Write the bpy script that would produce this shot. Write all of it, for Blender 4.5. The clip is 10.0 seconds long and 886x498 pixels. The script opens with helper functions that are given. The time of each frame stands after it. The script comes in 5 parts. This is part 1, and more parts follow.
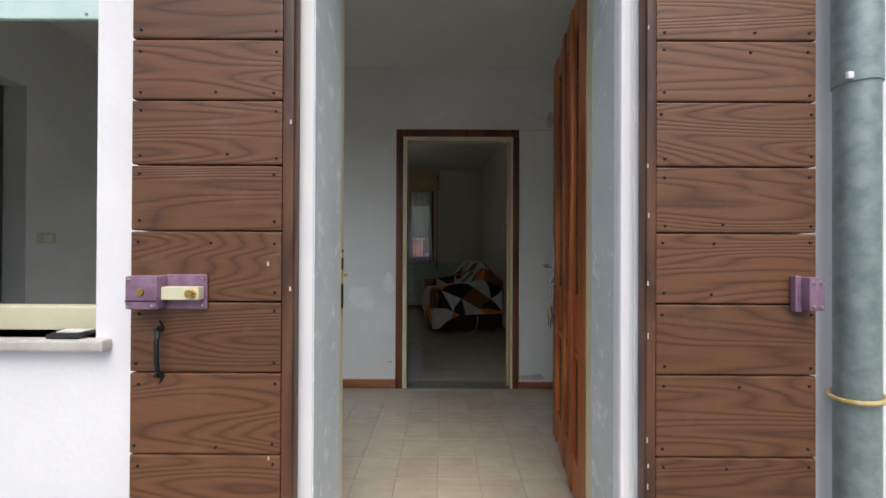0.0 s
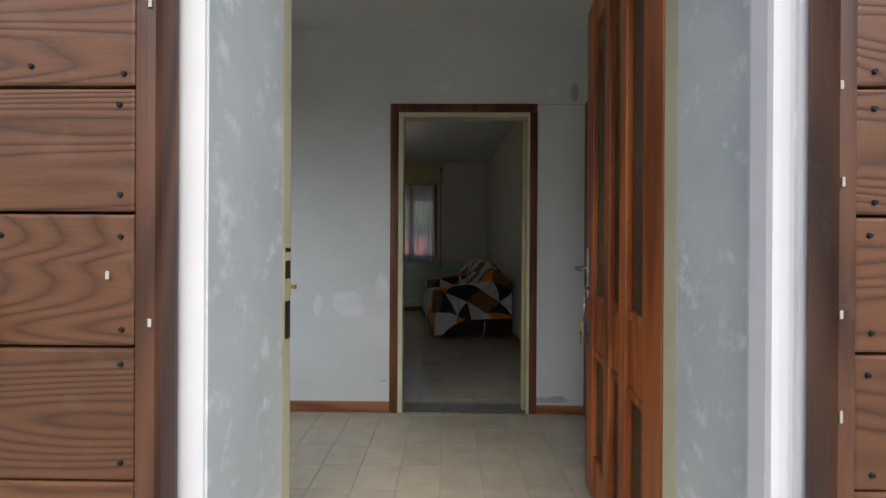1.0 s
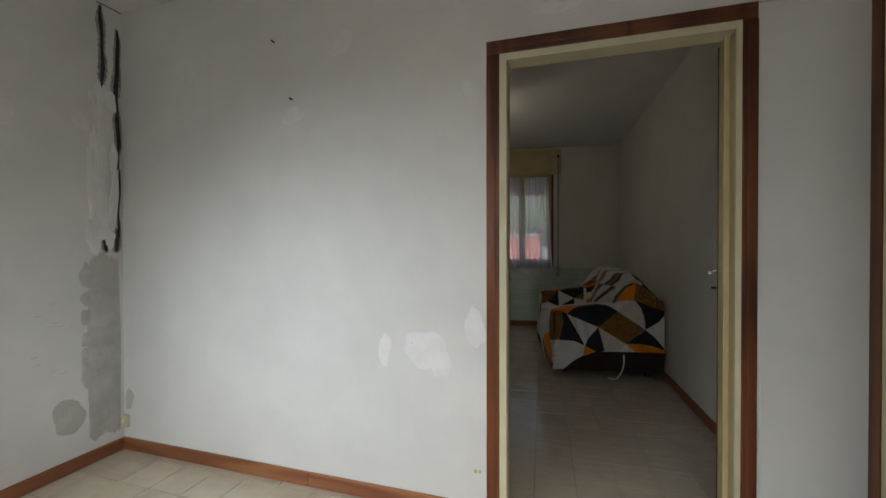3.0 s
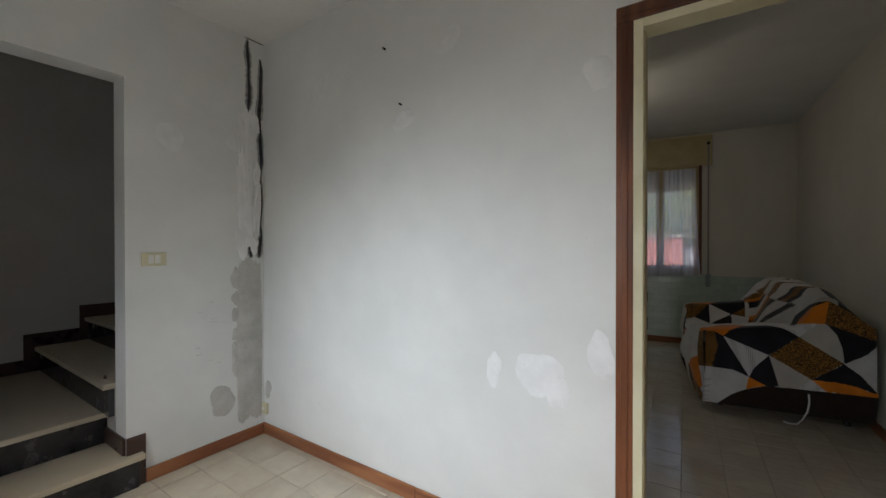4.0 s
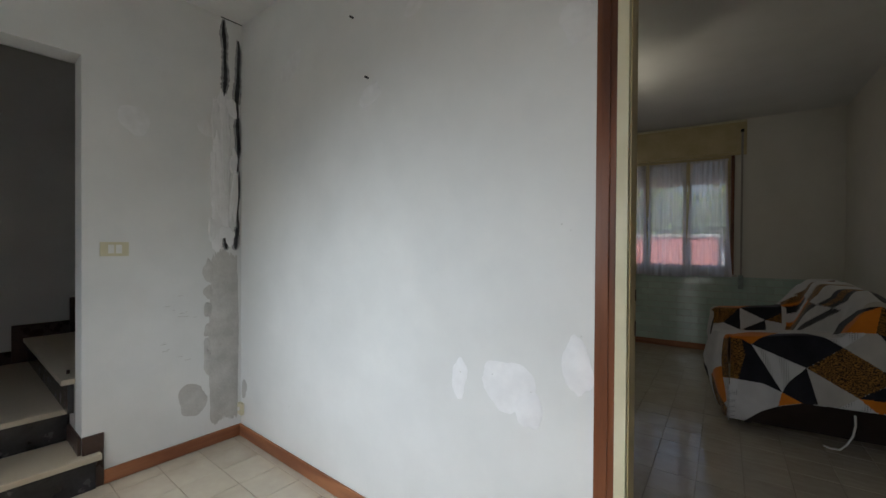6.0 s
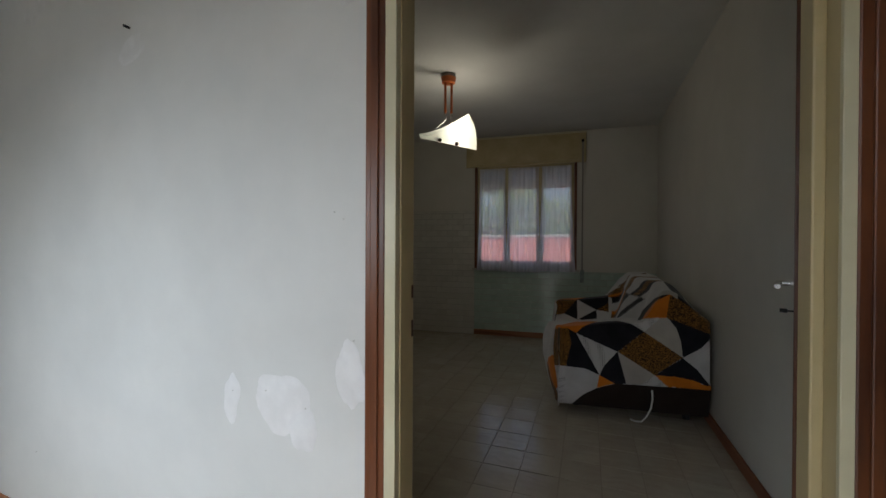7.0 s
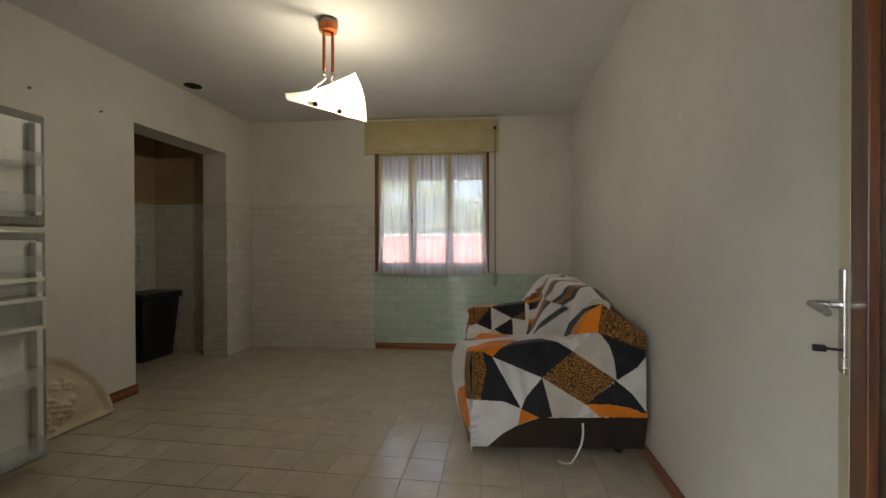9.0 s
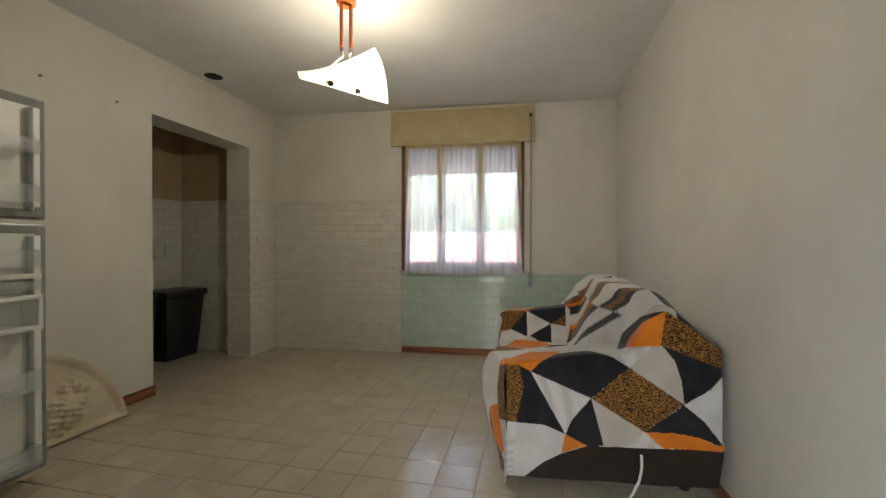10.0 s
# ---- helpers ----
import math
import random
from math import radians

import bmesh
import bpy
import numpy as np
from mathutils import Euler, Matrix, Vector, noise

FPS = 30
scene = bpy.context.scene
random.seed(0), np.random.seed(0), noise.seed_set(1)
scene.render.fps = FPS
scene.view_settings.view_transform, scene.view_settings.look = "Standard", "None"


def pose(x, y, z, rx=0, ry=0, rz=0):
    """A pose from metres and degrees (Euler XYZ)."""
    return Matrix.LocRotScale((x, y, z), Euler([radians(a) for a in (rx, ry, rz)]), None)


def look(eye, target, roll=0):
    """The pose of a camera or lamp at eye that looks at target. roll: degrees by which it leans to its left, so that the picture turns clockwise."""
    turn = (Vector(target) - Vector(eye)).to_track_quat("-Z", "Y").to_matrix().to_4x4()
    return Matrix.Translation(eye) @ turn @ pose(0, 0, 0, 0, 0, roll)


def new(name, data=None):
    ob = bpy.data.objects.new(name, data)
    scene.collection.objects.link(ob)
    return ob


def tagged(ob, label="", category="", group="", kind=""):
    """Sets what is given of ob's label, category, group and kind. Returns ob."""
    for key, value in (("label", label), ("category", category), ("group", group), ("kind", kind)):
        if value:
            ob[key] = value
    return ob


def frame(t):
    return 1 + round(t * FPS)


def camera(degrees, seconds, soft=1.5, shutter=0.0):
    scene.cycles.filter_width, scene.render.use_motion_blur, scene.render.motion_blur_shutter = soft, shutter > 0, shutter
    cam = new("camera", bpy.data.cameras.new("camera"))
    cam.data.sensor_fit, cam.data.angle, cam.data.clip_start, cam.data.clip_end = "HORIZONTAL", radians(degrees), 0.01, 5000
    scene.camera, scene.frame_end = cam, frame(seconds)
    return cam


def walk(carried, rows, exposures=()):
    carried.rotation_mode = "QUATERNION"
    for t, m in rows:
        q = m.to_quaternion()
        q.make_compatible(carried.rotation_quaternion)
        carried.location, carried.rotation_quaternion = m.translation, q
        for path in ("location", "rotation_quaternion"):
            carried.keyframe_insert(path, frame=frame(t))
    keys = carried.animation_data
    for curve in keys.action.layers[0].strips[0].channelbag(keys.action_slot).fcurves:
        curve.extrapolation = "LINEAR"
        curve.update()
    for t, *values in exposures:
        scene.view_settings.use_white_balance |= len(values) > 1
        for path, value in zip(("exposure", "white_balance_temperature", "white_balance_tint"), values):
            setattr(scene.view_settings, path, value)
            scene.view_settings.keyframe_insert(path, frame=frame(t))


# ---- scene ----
cam = camera(96.5, 10.0)
ROWS = [
    (0, -0.111, -3.306, 1.147, 90.26, -0.26, 0.14),
    (0.5, -0.126, -3.068, 1.150, 90.09, -0.23, 0.44),
    (1, -0.104, -2.771, 1.150, 89.92, -0.32, 0.76),
    (1.5, -0.074, -2.481, 1.178, 89.89, -0.18, 0.88),
    (2, -0.117, -2.161, 1.196, 89.66, -0.06, 2.39),
    (2.5, -0.168, -1.956, 1.218, 89.48, 0.04, 7.96),
    (3, -0.186, -1.766, 1.254, 89.45, 0.10, 16.79),
    (4.5, -0.232, -1.511, 1.293, 89.70, -0.04, 39.64),
    (5, -0.222, -1.424, 1.285, 89.76, -0.12, 41.61),
    (6.5, -0.029, -1.077, 1.235, 89.54, -0.45, 31.98),
    (7, 0.080, -0.891, 1.226, 89.67, -0.30, 22.86),
    (7.5, 0.078, -0.727, 1.208, 89.71, -0.19, 15.36),
    (8, 0.033, -0.497, 1.221, 89.71, -0.03, 10.15),
    (8.5, -0.013, -0.318, 1.238, 89.66, 0.13, 9.03),
    (9, -0.008, -0.117, 1.232, 89.60, 0.14, 10.47),
    (9.5, -0.021, 0.021, 1.216, 89.59, 0.08, 13.12),
    (10, -0.057, 0.195, 1.206, 89.61, 0.01, 15.02),
]
walk(cam, [(t, pose(x, y, z, rx, ry, rz)) for t, x, y, z, rx, ry, rz in ROWS],
     exposures=[(0.0, -1.48, 6150, 10), (0.5, -1.4, 6150, 10), (1.0, -1.28, 6150, 10), (1.5, -1.25, 6150, 10), (2.0, -0.98, 6700, 10), (2.5, -0.62, 6650, 10), (3.0, -0.5, 6500, 10),
                (4.5, -0.36, 6250, 10), (5.0, -0.36, 6250, 10), (6.5, -0.42, 6100, 10), (7.0, -0.48, 6100, 10), (7.5, -0.6, 6200, 10), (8.0, -0.3, 6300, 10), (8.5, 0.38, 6500, 10),
                (8.8, 1.15, 6650, 10), (9.0, 1.42, 6600, 10), (9.5, 1.8, 6550, 10), (10.0, 1.95, 6500, 10)])

# ---- light: overcast sky, soft sun, two ceiling lamps ----
world = bpy.data.worlds.new("overcast_sky")
scene.world = world
world.use_nodes = True
wn, wl = world.node_tree.nodes, world.node_tree.links
sky = wn.new("ShaderNodeTexSky")
sky.sky_type, sky.sun_disc = "NISHITA", False
sky.sun_elevation, sky.sun_rotation = radians(60), radians(170)
sky.air_density, sky.dust_density, sky.ozone_density = 1.0, 9.0, 0.4
haze = wn.new("ShaderNodeMixRGB")
haze.blend_type = "MULTIPLY"
haze.inputs["Fac"].default_value, haze.inputs["Color2"].default_value = 1.0, (0.88, 0.95, 1.0, 1)
wl.new(sky.outputs[0], haze.inputs["Color1"])
wl.new(haze.outputs["Color"], wn["Background"].inputs["Color"])
wn["Background"].inputs["Strength"].default_value = 0.6
sun_data = bpy.data.lights.new("sun", "SUN")
sun_data.energy, sun_data.angle, sun_data.color = 0.12, radians(40), (0.97, 0.98, 1.0)
sun = new("sun", sun_data)
sun.matrix_world = look((0.2, -5, 14), (0, 0, 0))
pane_data = bpy.data.lights.new("hall_window_daylight", "AREA")
pane_data.shape, pane_data.size, pane_data.size_y, pane_data.energy, pane_data.color = "RECTANGLE", 1.2, 0.8, 9.5, (0.87, 0.95, 1.0)
pane_data.spread = radians(98)
pane_light = new("hall_window_daylight", pane_data)
pane_light.matrix_world = look((-1.74, -1.80, 1.42), (-1.25, 0.0, 0.35))


# ---- materials ----
def node(m, kind, **values):
    n = m.node_tree.nodes.new("ShaderNode" + kind)
    for key, value in values.items():
        n.inputs[key.replace("_", " ")].default_value = value
    return n


def start(name, rough, metal=0.0, spec=0.5):
    m = bpy.data.materials.new(name)
    m.use_nodes = True
    b = m.node_tree.nodes["Principled BSDF"]
    b.inputs["Roughness"].default_value, b.inputs["Metallic"].default_value = rough, metal
    b.inputs["Specular IOR Level"].default_value = spec
    return m, b, m.node_tree.links


def coords(m, scale=(1, 1, 1), shift=True):
    """Object coordinates in metres, shifted for each object."""
    tc, mp = node(m, "TexCoord"), node(m, "Mapping")
    m.node_tree.links.new(tc.outputs["Object"], mp.inputs["Vector"])
    mp.inputs["Scale"].default_value = scale
    if shift:
        info, mul = node(m, "ObjectInfo"), node(m, "Math")
        mul.operation = "MULTIPLY"
        mul.inputs[1].default_value = 37.0
        m.node_tree.links.new(info.outputs["Random"], mul.inputs[0])
        m.node_tree.links.new(mul.outputs[0], mp.inputs["Location"])
    return mp


def ramp(m, a, b, low=0.35, high=0.65):
    r = node(m, "ValToRGB")
    r.color_ramp.elements[0].position, r.color_ramp.elements[1].position = low, high
    r.color_ramp.elements[0].color, r.color_ramp.elements[1].color = (*a, 1), (*b, 1)
    return r


def surface(name, a, b, scale=6.0, rough=0.6, metal=0.0, bump=0.15, fine=120.0, vary=0.0, spec=0.5, stretch=(1, 1, 1), stain=None, stain_scale=1.3, stain_cut=0.62):
    """Two tones at one scale, fine grain in the relief, an optional stain at a larger scale."""
    m, bsdf, links = start(name, rough, metal, spec)
    mp = coords(m, stretch)
    big = node(m, "TexNoise", Scale=scale, Detail=6.0, Roughness=0.6)
    links.new(mp.outputs[0], big.inputs["Vector"])
    r = ramp(m, a, b)
    links.new(big.outputs["Fac"], r.inputs["Fac"])
    colour = r.outputs["Color"]
    if stain:
        sn = node(m, "TexNoise", Scale=stain_scale, Detail=8.0, Roughness=0.65)
        links.new(mp.outputs[0], sn.inputs["Vector"])
        sr = ramp(m, (0, 0, 0), (1, 1, 1), stain_cut, stain_cut + 0.12)
        links.new(sn.outputs["Fac"], sr.inputs["Fac"])
        mix = node(m, "MixRGB")
        mix.inputs["Color2"].default_value = (*stain, 1)
        links.new(sr.outputs["Color"], mix.inputs["Fac"])
        links.new(colour, mix.inputs["Color1"])
        colour = mix.outputs["Color"]
    if vary:
        info, hsv, add = node(m, "ObjectInfo"), node(m, "HueSaturation"), node(m, "MapRange")
        add.inputs["To Min"].default_value, add.inputs["To Max"].default_value = 1 - vary, 1 + vary
        links.new(info.outputs["Random"], add.inputs["Value"])
        links.new(add.outputs[0], hsv.inputs["Value"])
        links.new(colour, hsv.inputs["Color"])
        colour = hsv.outputs["Color"]
    links.new(colour, bsdf.inputs["Base Color"])
    rr = node(m, "MapRange")
    rr.inputs["To Min"].default_value, rr.inputs["To Max"].default_value = max(rough - 0.12, 0.02), min(rough + 0.12, 1)
    links.new(big.outputs["Fac"], rr.inputs["Value"])
    links.new(rr.outputs[0], bsdf.inputs["Roughness"])
    if bump:
        fn, bp = node(m, "TexNoise", Scale=fine, Detail=4.0), node(m, "Bump", Strength=bump, Distance=0.004)
        links.new(mp.outputs[0], fn.inputs["Vector"])
        links.new(fn.outputs["Fac"], bp.inputs["Height"])
        links.new(bp.outputs["Normal"], bsdf.inputs["Normal"])
    return m


def wood(name, dark, light, along="x", rough=0.5, rings=9.0, bump=0.25, worn=None, thin=1.0):
    """Boards with cathedral grain running along one axis."""
    m, bsdf, links = start(name, rough)
    stretch = {"x": (0.8, 7, 7), "y": (7, 0.8, 7), "z": (7, 7, 0.8)}[along]
    mp = coords(m, stretch)
    warp = node(m, "TexNoise", Scale=0.8, Detail=1.5, Roughness=0.45)
    links.new(mp.outputs[0], warp.inputs["Vector"])
    mul = node(m, "Math")
    mul.operation = "MULTIPLY"
    mul.inputs[1].default_value = rings * 6.0
    links.new(warp.outputs["Fac"], mul.inputs[0])
    sine = node(m, "Math")
    sine.operation = "SINE"
    links.new(mul.outputs[0], sine.inputs[0])
    half = node(m, "MapRange")
    half.inputs["From Min"].default_value = -1.0
    links.new(sine.outputs[0], half.inputs["Value"])
    # thin above 1 narrows the dark late wood to lines
    narrow = node(m, "Math")
    narrow.operation = "POWER"
    narrow.inputs[1].default_value = 1.0 / thin
    links.new(half.outputs[0], narrow.inputs[0])
    fibre = node(m, "TexNoise", Scale=14.0, Detail=6.0, Roughness=0.7)
    links.new(mp.outputs[0], fibre.inputs["Vector"])
    mixf = node(m, "MixRGB", Fac=0.5)
    links.new(narrow.outputs[0], mixf.inputs["Color1"])
    links.new(fibre.outputs["Fac"], mixf.inputs["Color2"])
    r = ramp(m, dark, light, 0.25, 0.75)
    links.new(mixf.outputs["Color"], r.inputs["Fac"])
    colour = r.outputs["Color"]
    if worn:
        mw = coords(m)
        wear = node(m, "TexNoise", Scale=5.0, Detail=7.0, Roughness=0.7)
        links.new(mw.outputs[0], wear.inputs["Vector"])
        wr = ramp(m, (0, 0, 0), (0.8, 0.8, 0.8), 0.55, 0.75)
        links.new(wear.outputs["Fac"], wr.inputs["Fac"])
        mix = node(m, "MixRGB")
        mix.inputs["Color2"].default_value = (*worn, 1)
        links.new(wr.outputs["Color"], mix.inputs["Fac"])
        links.new(colour, mix.inputs["Color1"])
        colour = mix.outputs["Color"]
    info, hsv, add = node(m, "ObjectInfo"), node(m, "HueSaturation"), node(m, "MapRange")
    add.inputs["To Min"].default_value, add.inputs["To Max"].default_value = 0.85, 1.15
    links.new(info.outputs["Random"], add.inputs["Value"])
    links.new(add.outputs[0], hsv.inputs["Value"])
    links.new(colour, hsv.inputs["Color"])
    links.new(hsv.outputs["Color"], bsdf.inputs["Base Color"])
    bp = node(m, "Bump", Strength=bump, Distance=0.003)
    links.new(mixf.outputs["Color"], bp.inputs["Height"])
    links.new(bp.outputs["Normal"], bsdf.inputs["Normal"])
    return m


def glass(name, tint, rough, reeds=0.0):
    """Clear or reeded glass; the reeds run upright."""
    m, bsdf, links = start(name, rough)
    bsdf.inputs["Base Color"].default_value = (*tint, 1)
    bsdf.inputs["Transmission Weight"].default_value = 1.0
    bsdf.inputs["IOR"].default_value = 1.45
    if reeds:
        mp = coords(m, shift=False)
        wave = node(m, "TexWave", Scale=reeds, Distortion=0.0)
        wave.bands_direction = "X"
        links.new(mp.outputs[0], wave.inputs["Vector"])
        bp = node(m, "Bump", Strength=0.9, Distance=0.003)
        links.new(wave.outputs["Fac"], bp.inputs["Height"])
        links.new(bp.outputs["Normal"], bsdf.inputs["Normal"])
    return m


M_FACADE = surface("white_masonry_paint", (0.76, 0.75, 0.77), (0.82, 0.81, 0.82), 3.0, 0.8, bump=0.2, fine=60)
M_REVEAL = surface("grey_limewash", (0.56, 0.61, 0.62), (0.65, 0.69, 0.69), 5.0, 0.7, bump=0.25, fine=70, stain=(0.8, 0.83, 0.84), stain_scale=13.0, stain_cut=0.55)
M_PLASTER = surface("off_white_wall_paint", (0.655, 0.662, 0.645), (0.725, 0.731, 0.712), 2.0, 0.55, bump=0.12, fine=45)
M_PLASTER_K = surface("cream_wall_paint", (0.62, 0.6, 0.54), (0.68, 0.66, 0.6), 2.0, 0.6, bump=0.12, fine=45)
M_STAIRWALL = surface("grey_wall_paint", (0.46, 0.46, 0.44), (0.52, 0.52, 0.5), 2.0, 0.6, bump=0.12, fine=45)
M_CEIL = surface("white_ceiling_paint", (0.68, 0.68, 0.66), (0.74, 0.74, 0.72), 2.0, 0.8, bump=0.1, fine=60)
M_OCHRE = surface("ochre_wall_paint", (0.4, 0.3, 0.17), (0.48, 0.37, 0.22), 3.0, 0.7)
M_GROUT = surface("floor_grout", (0.27, 0.235, 0.18), (0.34, 0.3, 0.24), 20, 0.85)
M_WGROUT = surface("wall_grout", (0.38, 0.38, 0.35), (0.46, 0.46, 0.42), 20, 0.85)
M_TILE = surface("beige_floor_tile", (0.43, 0.38, 0.3), (0.49, 0.44, 0.35), 6.0, 0.14, bump=0.12, fine=26, vary=0.035, spec=0.6)
swirl_at = coords(M_TILE)
swirl = node(M_TILE, "TexWave", Scale=7.0, Distortion=6.0, Detail=1.0)
swirl.wave_type = "RINGS"
swirl_bump = node(M_TILE, "Bump", Strength=0.3, Distance=0.0022)
M_TILE.node_tree.links.new(swirl_at.outputs[0], swirl.inputs["Vector"])
M_TILE.node_tree.links.new(swirl.outputs["Fac"], swirl_bump.inputs["Height"])
grain_bump = [n for n in M_TILE.node_tree.nodes if n.type == "BUMP" and n is not swirl_bump][0]
M_TILE.node_tree.links.new(grain_bump.outputs["Normal"], swirl_bump.inputs["Normal"])
M_TILE.node_tree.links.new(swirl_bump.outputs["Normal"], M_TILE.node_tree.nodes["Principled BSDF"].inputs["Normal"])
M_WTILE = surface("white_wall_tile", (0.62, 0.61, 0.56), (0.68, 0.67, 0.62), 8.0, 0.22, bump=0.03, fine=15, vary=0.04)
M_GTILE = surface("mint_wall_tile", (0.45, 0.575, 0.51), (0.52, 0.635, 0.57), 8.0, 0.12, bump=0.05, fine=12, vary=0.06)
M_SHUTTER = wood("stained_shutter_wood", (0.068, 0.027, 0.011), (0.14, 0.058, 0.024), "x", 0.5, 34, 0.5, worn=(0.17, 0.095, 0.052), thin=2.5)
M_SHEDGE = wood("stained_shutter_stile", (0.05, 0.02, 0.01), (0.11, 0.045, 0.022), "z", 0.5, 6, 0.4, worn=(0.16, 0.1, 0.07))
M_CASING = wood("mahogany_casing", (0.075, 0.022, 0.008), (0.17, 0.054, 0.018), "z", 0.35, 5, 0.15)
M_SKIRT = wood("wooden_skirting", (0.2, 0.07, 0.03), (0.34, 0.14, 0.06), "x", 0.45, 5, 0.15)
M_SKIRTY = wood("wooden_skirting_side", (0.2, 0.07, 0.03), (0.34, 0.14, 0.06), "y", 0.45, 5, 0.15)
M_DOOR = wood("honey_pine_door", (0.28, 0.065, 0.014), (0.56, 0.17, 0.04), "z", 0.35, 5, 0.1)
M_DSKIRT = surface("dark_marble_skirting", (0.025, 0.012, 0.009), (0.06, 0.03, 0.022), 8, 0.3)
M_CREAM = surface("cream_gloss_paint", (0.58, 0.54, 0.36), (0.66, 0.62, 0.44), 5, 0.35, bump=0.06, fine=40)
# yellowed on sashes and box; stands in for shade on the doorway linings
M_CREAM_D = surface("yellowed_and_shaded_cream_paint", (0.46, 0.38, 0.2), (0.55, 0.46, 0.26), 5, 0.35, bump=0.06, fine=40)
M_STEP = surface("polished_beige_stone", (0.47, 0.41, 0.31), (0.485, 0.425, 0.32), 40, 0.34, bump=0.0)
M_RISER = surface("black_veined_marble", (0.012, 0.012, 0.014), (0.035, 0.035, 0.04), 9, 0.25, bump=0.02, stain=(0.3, 0.3, 0.32), stain_scale=5.0, stain_cut=0.66)
M_SILL = surface("weathered_stone_sill", (0.42, 0.4, 0.35), (0.54, 0.52, 0.47), 10, 0.7, stain=(0.35, 0.33, 0.28), stain_scale=4)
M_GALV = surface("galvanised_steel", (0.2, 0.26, 0.25), (0.31, 0.37, 0.36), 22, 0.5, 0.45, bump=0.1, fine=40, stain=(0.32, 0.38, 0.38), stain_scale=16)
M_CHROME = surface("brushed_chrome", (0.55, 0.55, 0.55), (0.65, 0.65, 0.65), 20, 0.25, 1.0, bump=0.02)
M_BRASS = surface("brass", (0.6, 0.4, 0.12), (0.75, 0.52, 0.18), 20, 0.3, 1.0, bump=0.02)
M_IRON = surface("black_iron", (0.015, 0.015, 0.016), (0.03, 0.03, 0.032), 30, 0.5, 0.6)
M_MAUVE = surface("mauve_enamel", (0.17, 0.09, 0.15), (0.27, 0.16, 0.24), 20, 0.45, bump=0.1, stain=(0.12, 0.07, 0.08), stain_scale=20)
M_CONCRETE = surface("pale_concrete", (0.34, 0.33, 0.31), (0.45, 0.44, 0.41), 3, 0.85, bump=0.4, fine=30)
M_THRESH = surface("grey_stone_threshold", (0.14, 0.135, 0.12), (0.22, 0.21, 0.19), 25, 0.5)
M_BLACK = surface("black_plastic", (0.012, 0.012, 0.013), (0.02, 0.02, 0.022), 20, 0.4)
M_WHITE = surface("white_plastic", (0.68, 0.68, 0.64), (0.74, 0.74, 0.7), 20, 0.35, bump=0.0)
M_GLASS = glass("window_glass", (0.96, 0.98, 0.97), 0.0)
M_REED = glass("reeded_glass", (0.84, 0.9, 0.82), 0.16, 45.0)


# ---- mesh helpers ----
def box(bm, x0, x1, y0, y1, z0, z1, bevel=0.0):
    vs = [bm.verts.new((x, y, z)) for x in (x0, x1) for y in (y0, y1) for z in (z0, z1)]
    fs = [bm.faces.new([vs[i] for i in f]) for f in ((0, 1, 3, 2), (4, 6, 7, 5), (0, 4, 5, 1), (2, 3, 7, 6), (0, 2, 6, 4), (1, 5, 7, 3))]
    if bevel:
        edges = {e for f in fs for e in f.edges}
        bmesh.ops.bevel(bm, geom=list(edges), offset=bevel, segments=2, profile=0.6, affect="EDGES")
    return bm


def boxes(*rows, bevel=0.0):
    bm = bmesh.new()
    for r in rows:
        box(bm, *r, bevel=bevel)
    return bm


def rod(bm, a, b, r0, r1=None, sides=16):
    """A round bar from a to b."""
    a, b = Vector(a), Vector(b)
    m = Matrix.Translation((a + b) / 2) @ (b - a).to_track_quat("Z", "Y").to_matrix().to_4x4()
    bmesh.ops.create_cone(bm, cap_ends=True, segments=sides, radius1=r0, radius2=r0 if r1 is None else r1, depth=(b - a).length, matrix=m)
    return bm


def tube(bm, points, r, sides=10):
    """A bent bar through points."""
    rings = []
    pts = [Vector(q) for q in points]
    for i, q in enumerate(pts):
        d = (pts[min(i + 1, len(pts) - 1)] - pts[max(i - 1, 0)]).normalized()
        side = d.orthogonal().normalized() if i == 0 else (side - d * side.dot(d)).normalized()
        up = d.cross(side)
        rings.append([bm.verts.new(q + (side * math.cos(k * 2 * math.pi / sides) + up * math.sin(k * 2 * math.pi / sides)) * r) for k in range(sides)])
    for p0, p1 in zip(rings, rings[1:]):
        for k in range(sides):
            bm.faces.new((p0[k], p0[(k + 1) % sides], p1[(k + 1) % sides], p1[k]))
    bm.faces.new(rings[0][::-1])
    bm.faces.new(rings[-1])
    return bm


def extrude_outline(bm, outline, axis, lo, hi):
    """A flat outline of (a, b) pairs made solid along one axis."""
    put = {"x": lambda a, b, c: (c, a, b), "y": lambda a, b, c: (a, c, b), "z": lambda a, b, c: (a, b, c)}[axis]
    v0 = [bm.verts.new(put(a, b, lo)) for a, b in outline]
    v1 = [bm.verts.new(put(a, b, hi)) for a, b in outline]
    n = len(outline)
    bm.faces.new(v0)
    bm.faces.new(v1[::-1])
    for i in range(n):
        bm.faces.new((v0[i], v1[i], v1[(i + 1) % n], v0[(i + 1) % n]))
    return bm


def mesh_of(name, bm, material, smooth=False):
    bmesh.ops.recalc_face_normals(bm, faces=bm.faces)
    me = bpy.data.meshes.new(name)
    bm.to_mesh(me)
    bm.free()
    if material:
        me.materials.append(material)
    if smooth:
        me.polygons.foreach_set("use_smooth", [True] * len(me.polygons))
        me.set_sharp_from_angle(angle=radians(35))
    return me


def thing(name, x, y, z, label, category, group="", kind=""):
    ob = new(name)
    ob.location = (x, y, z)
    ob.empty_display_size = 0.1
    return tagged(ob, label, category, group, kind)


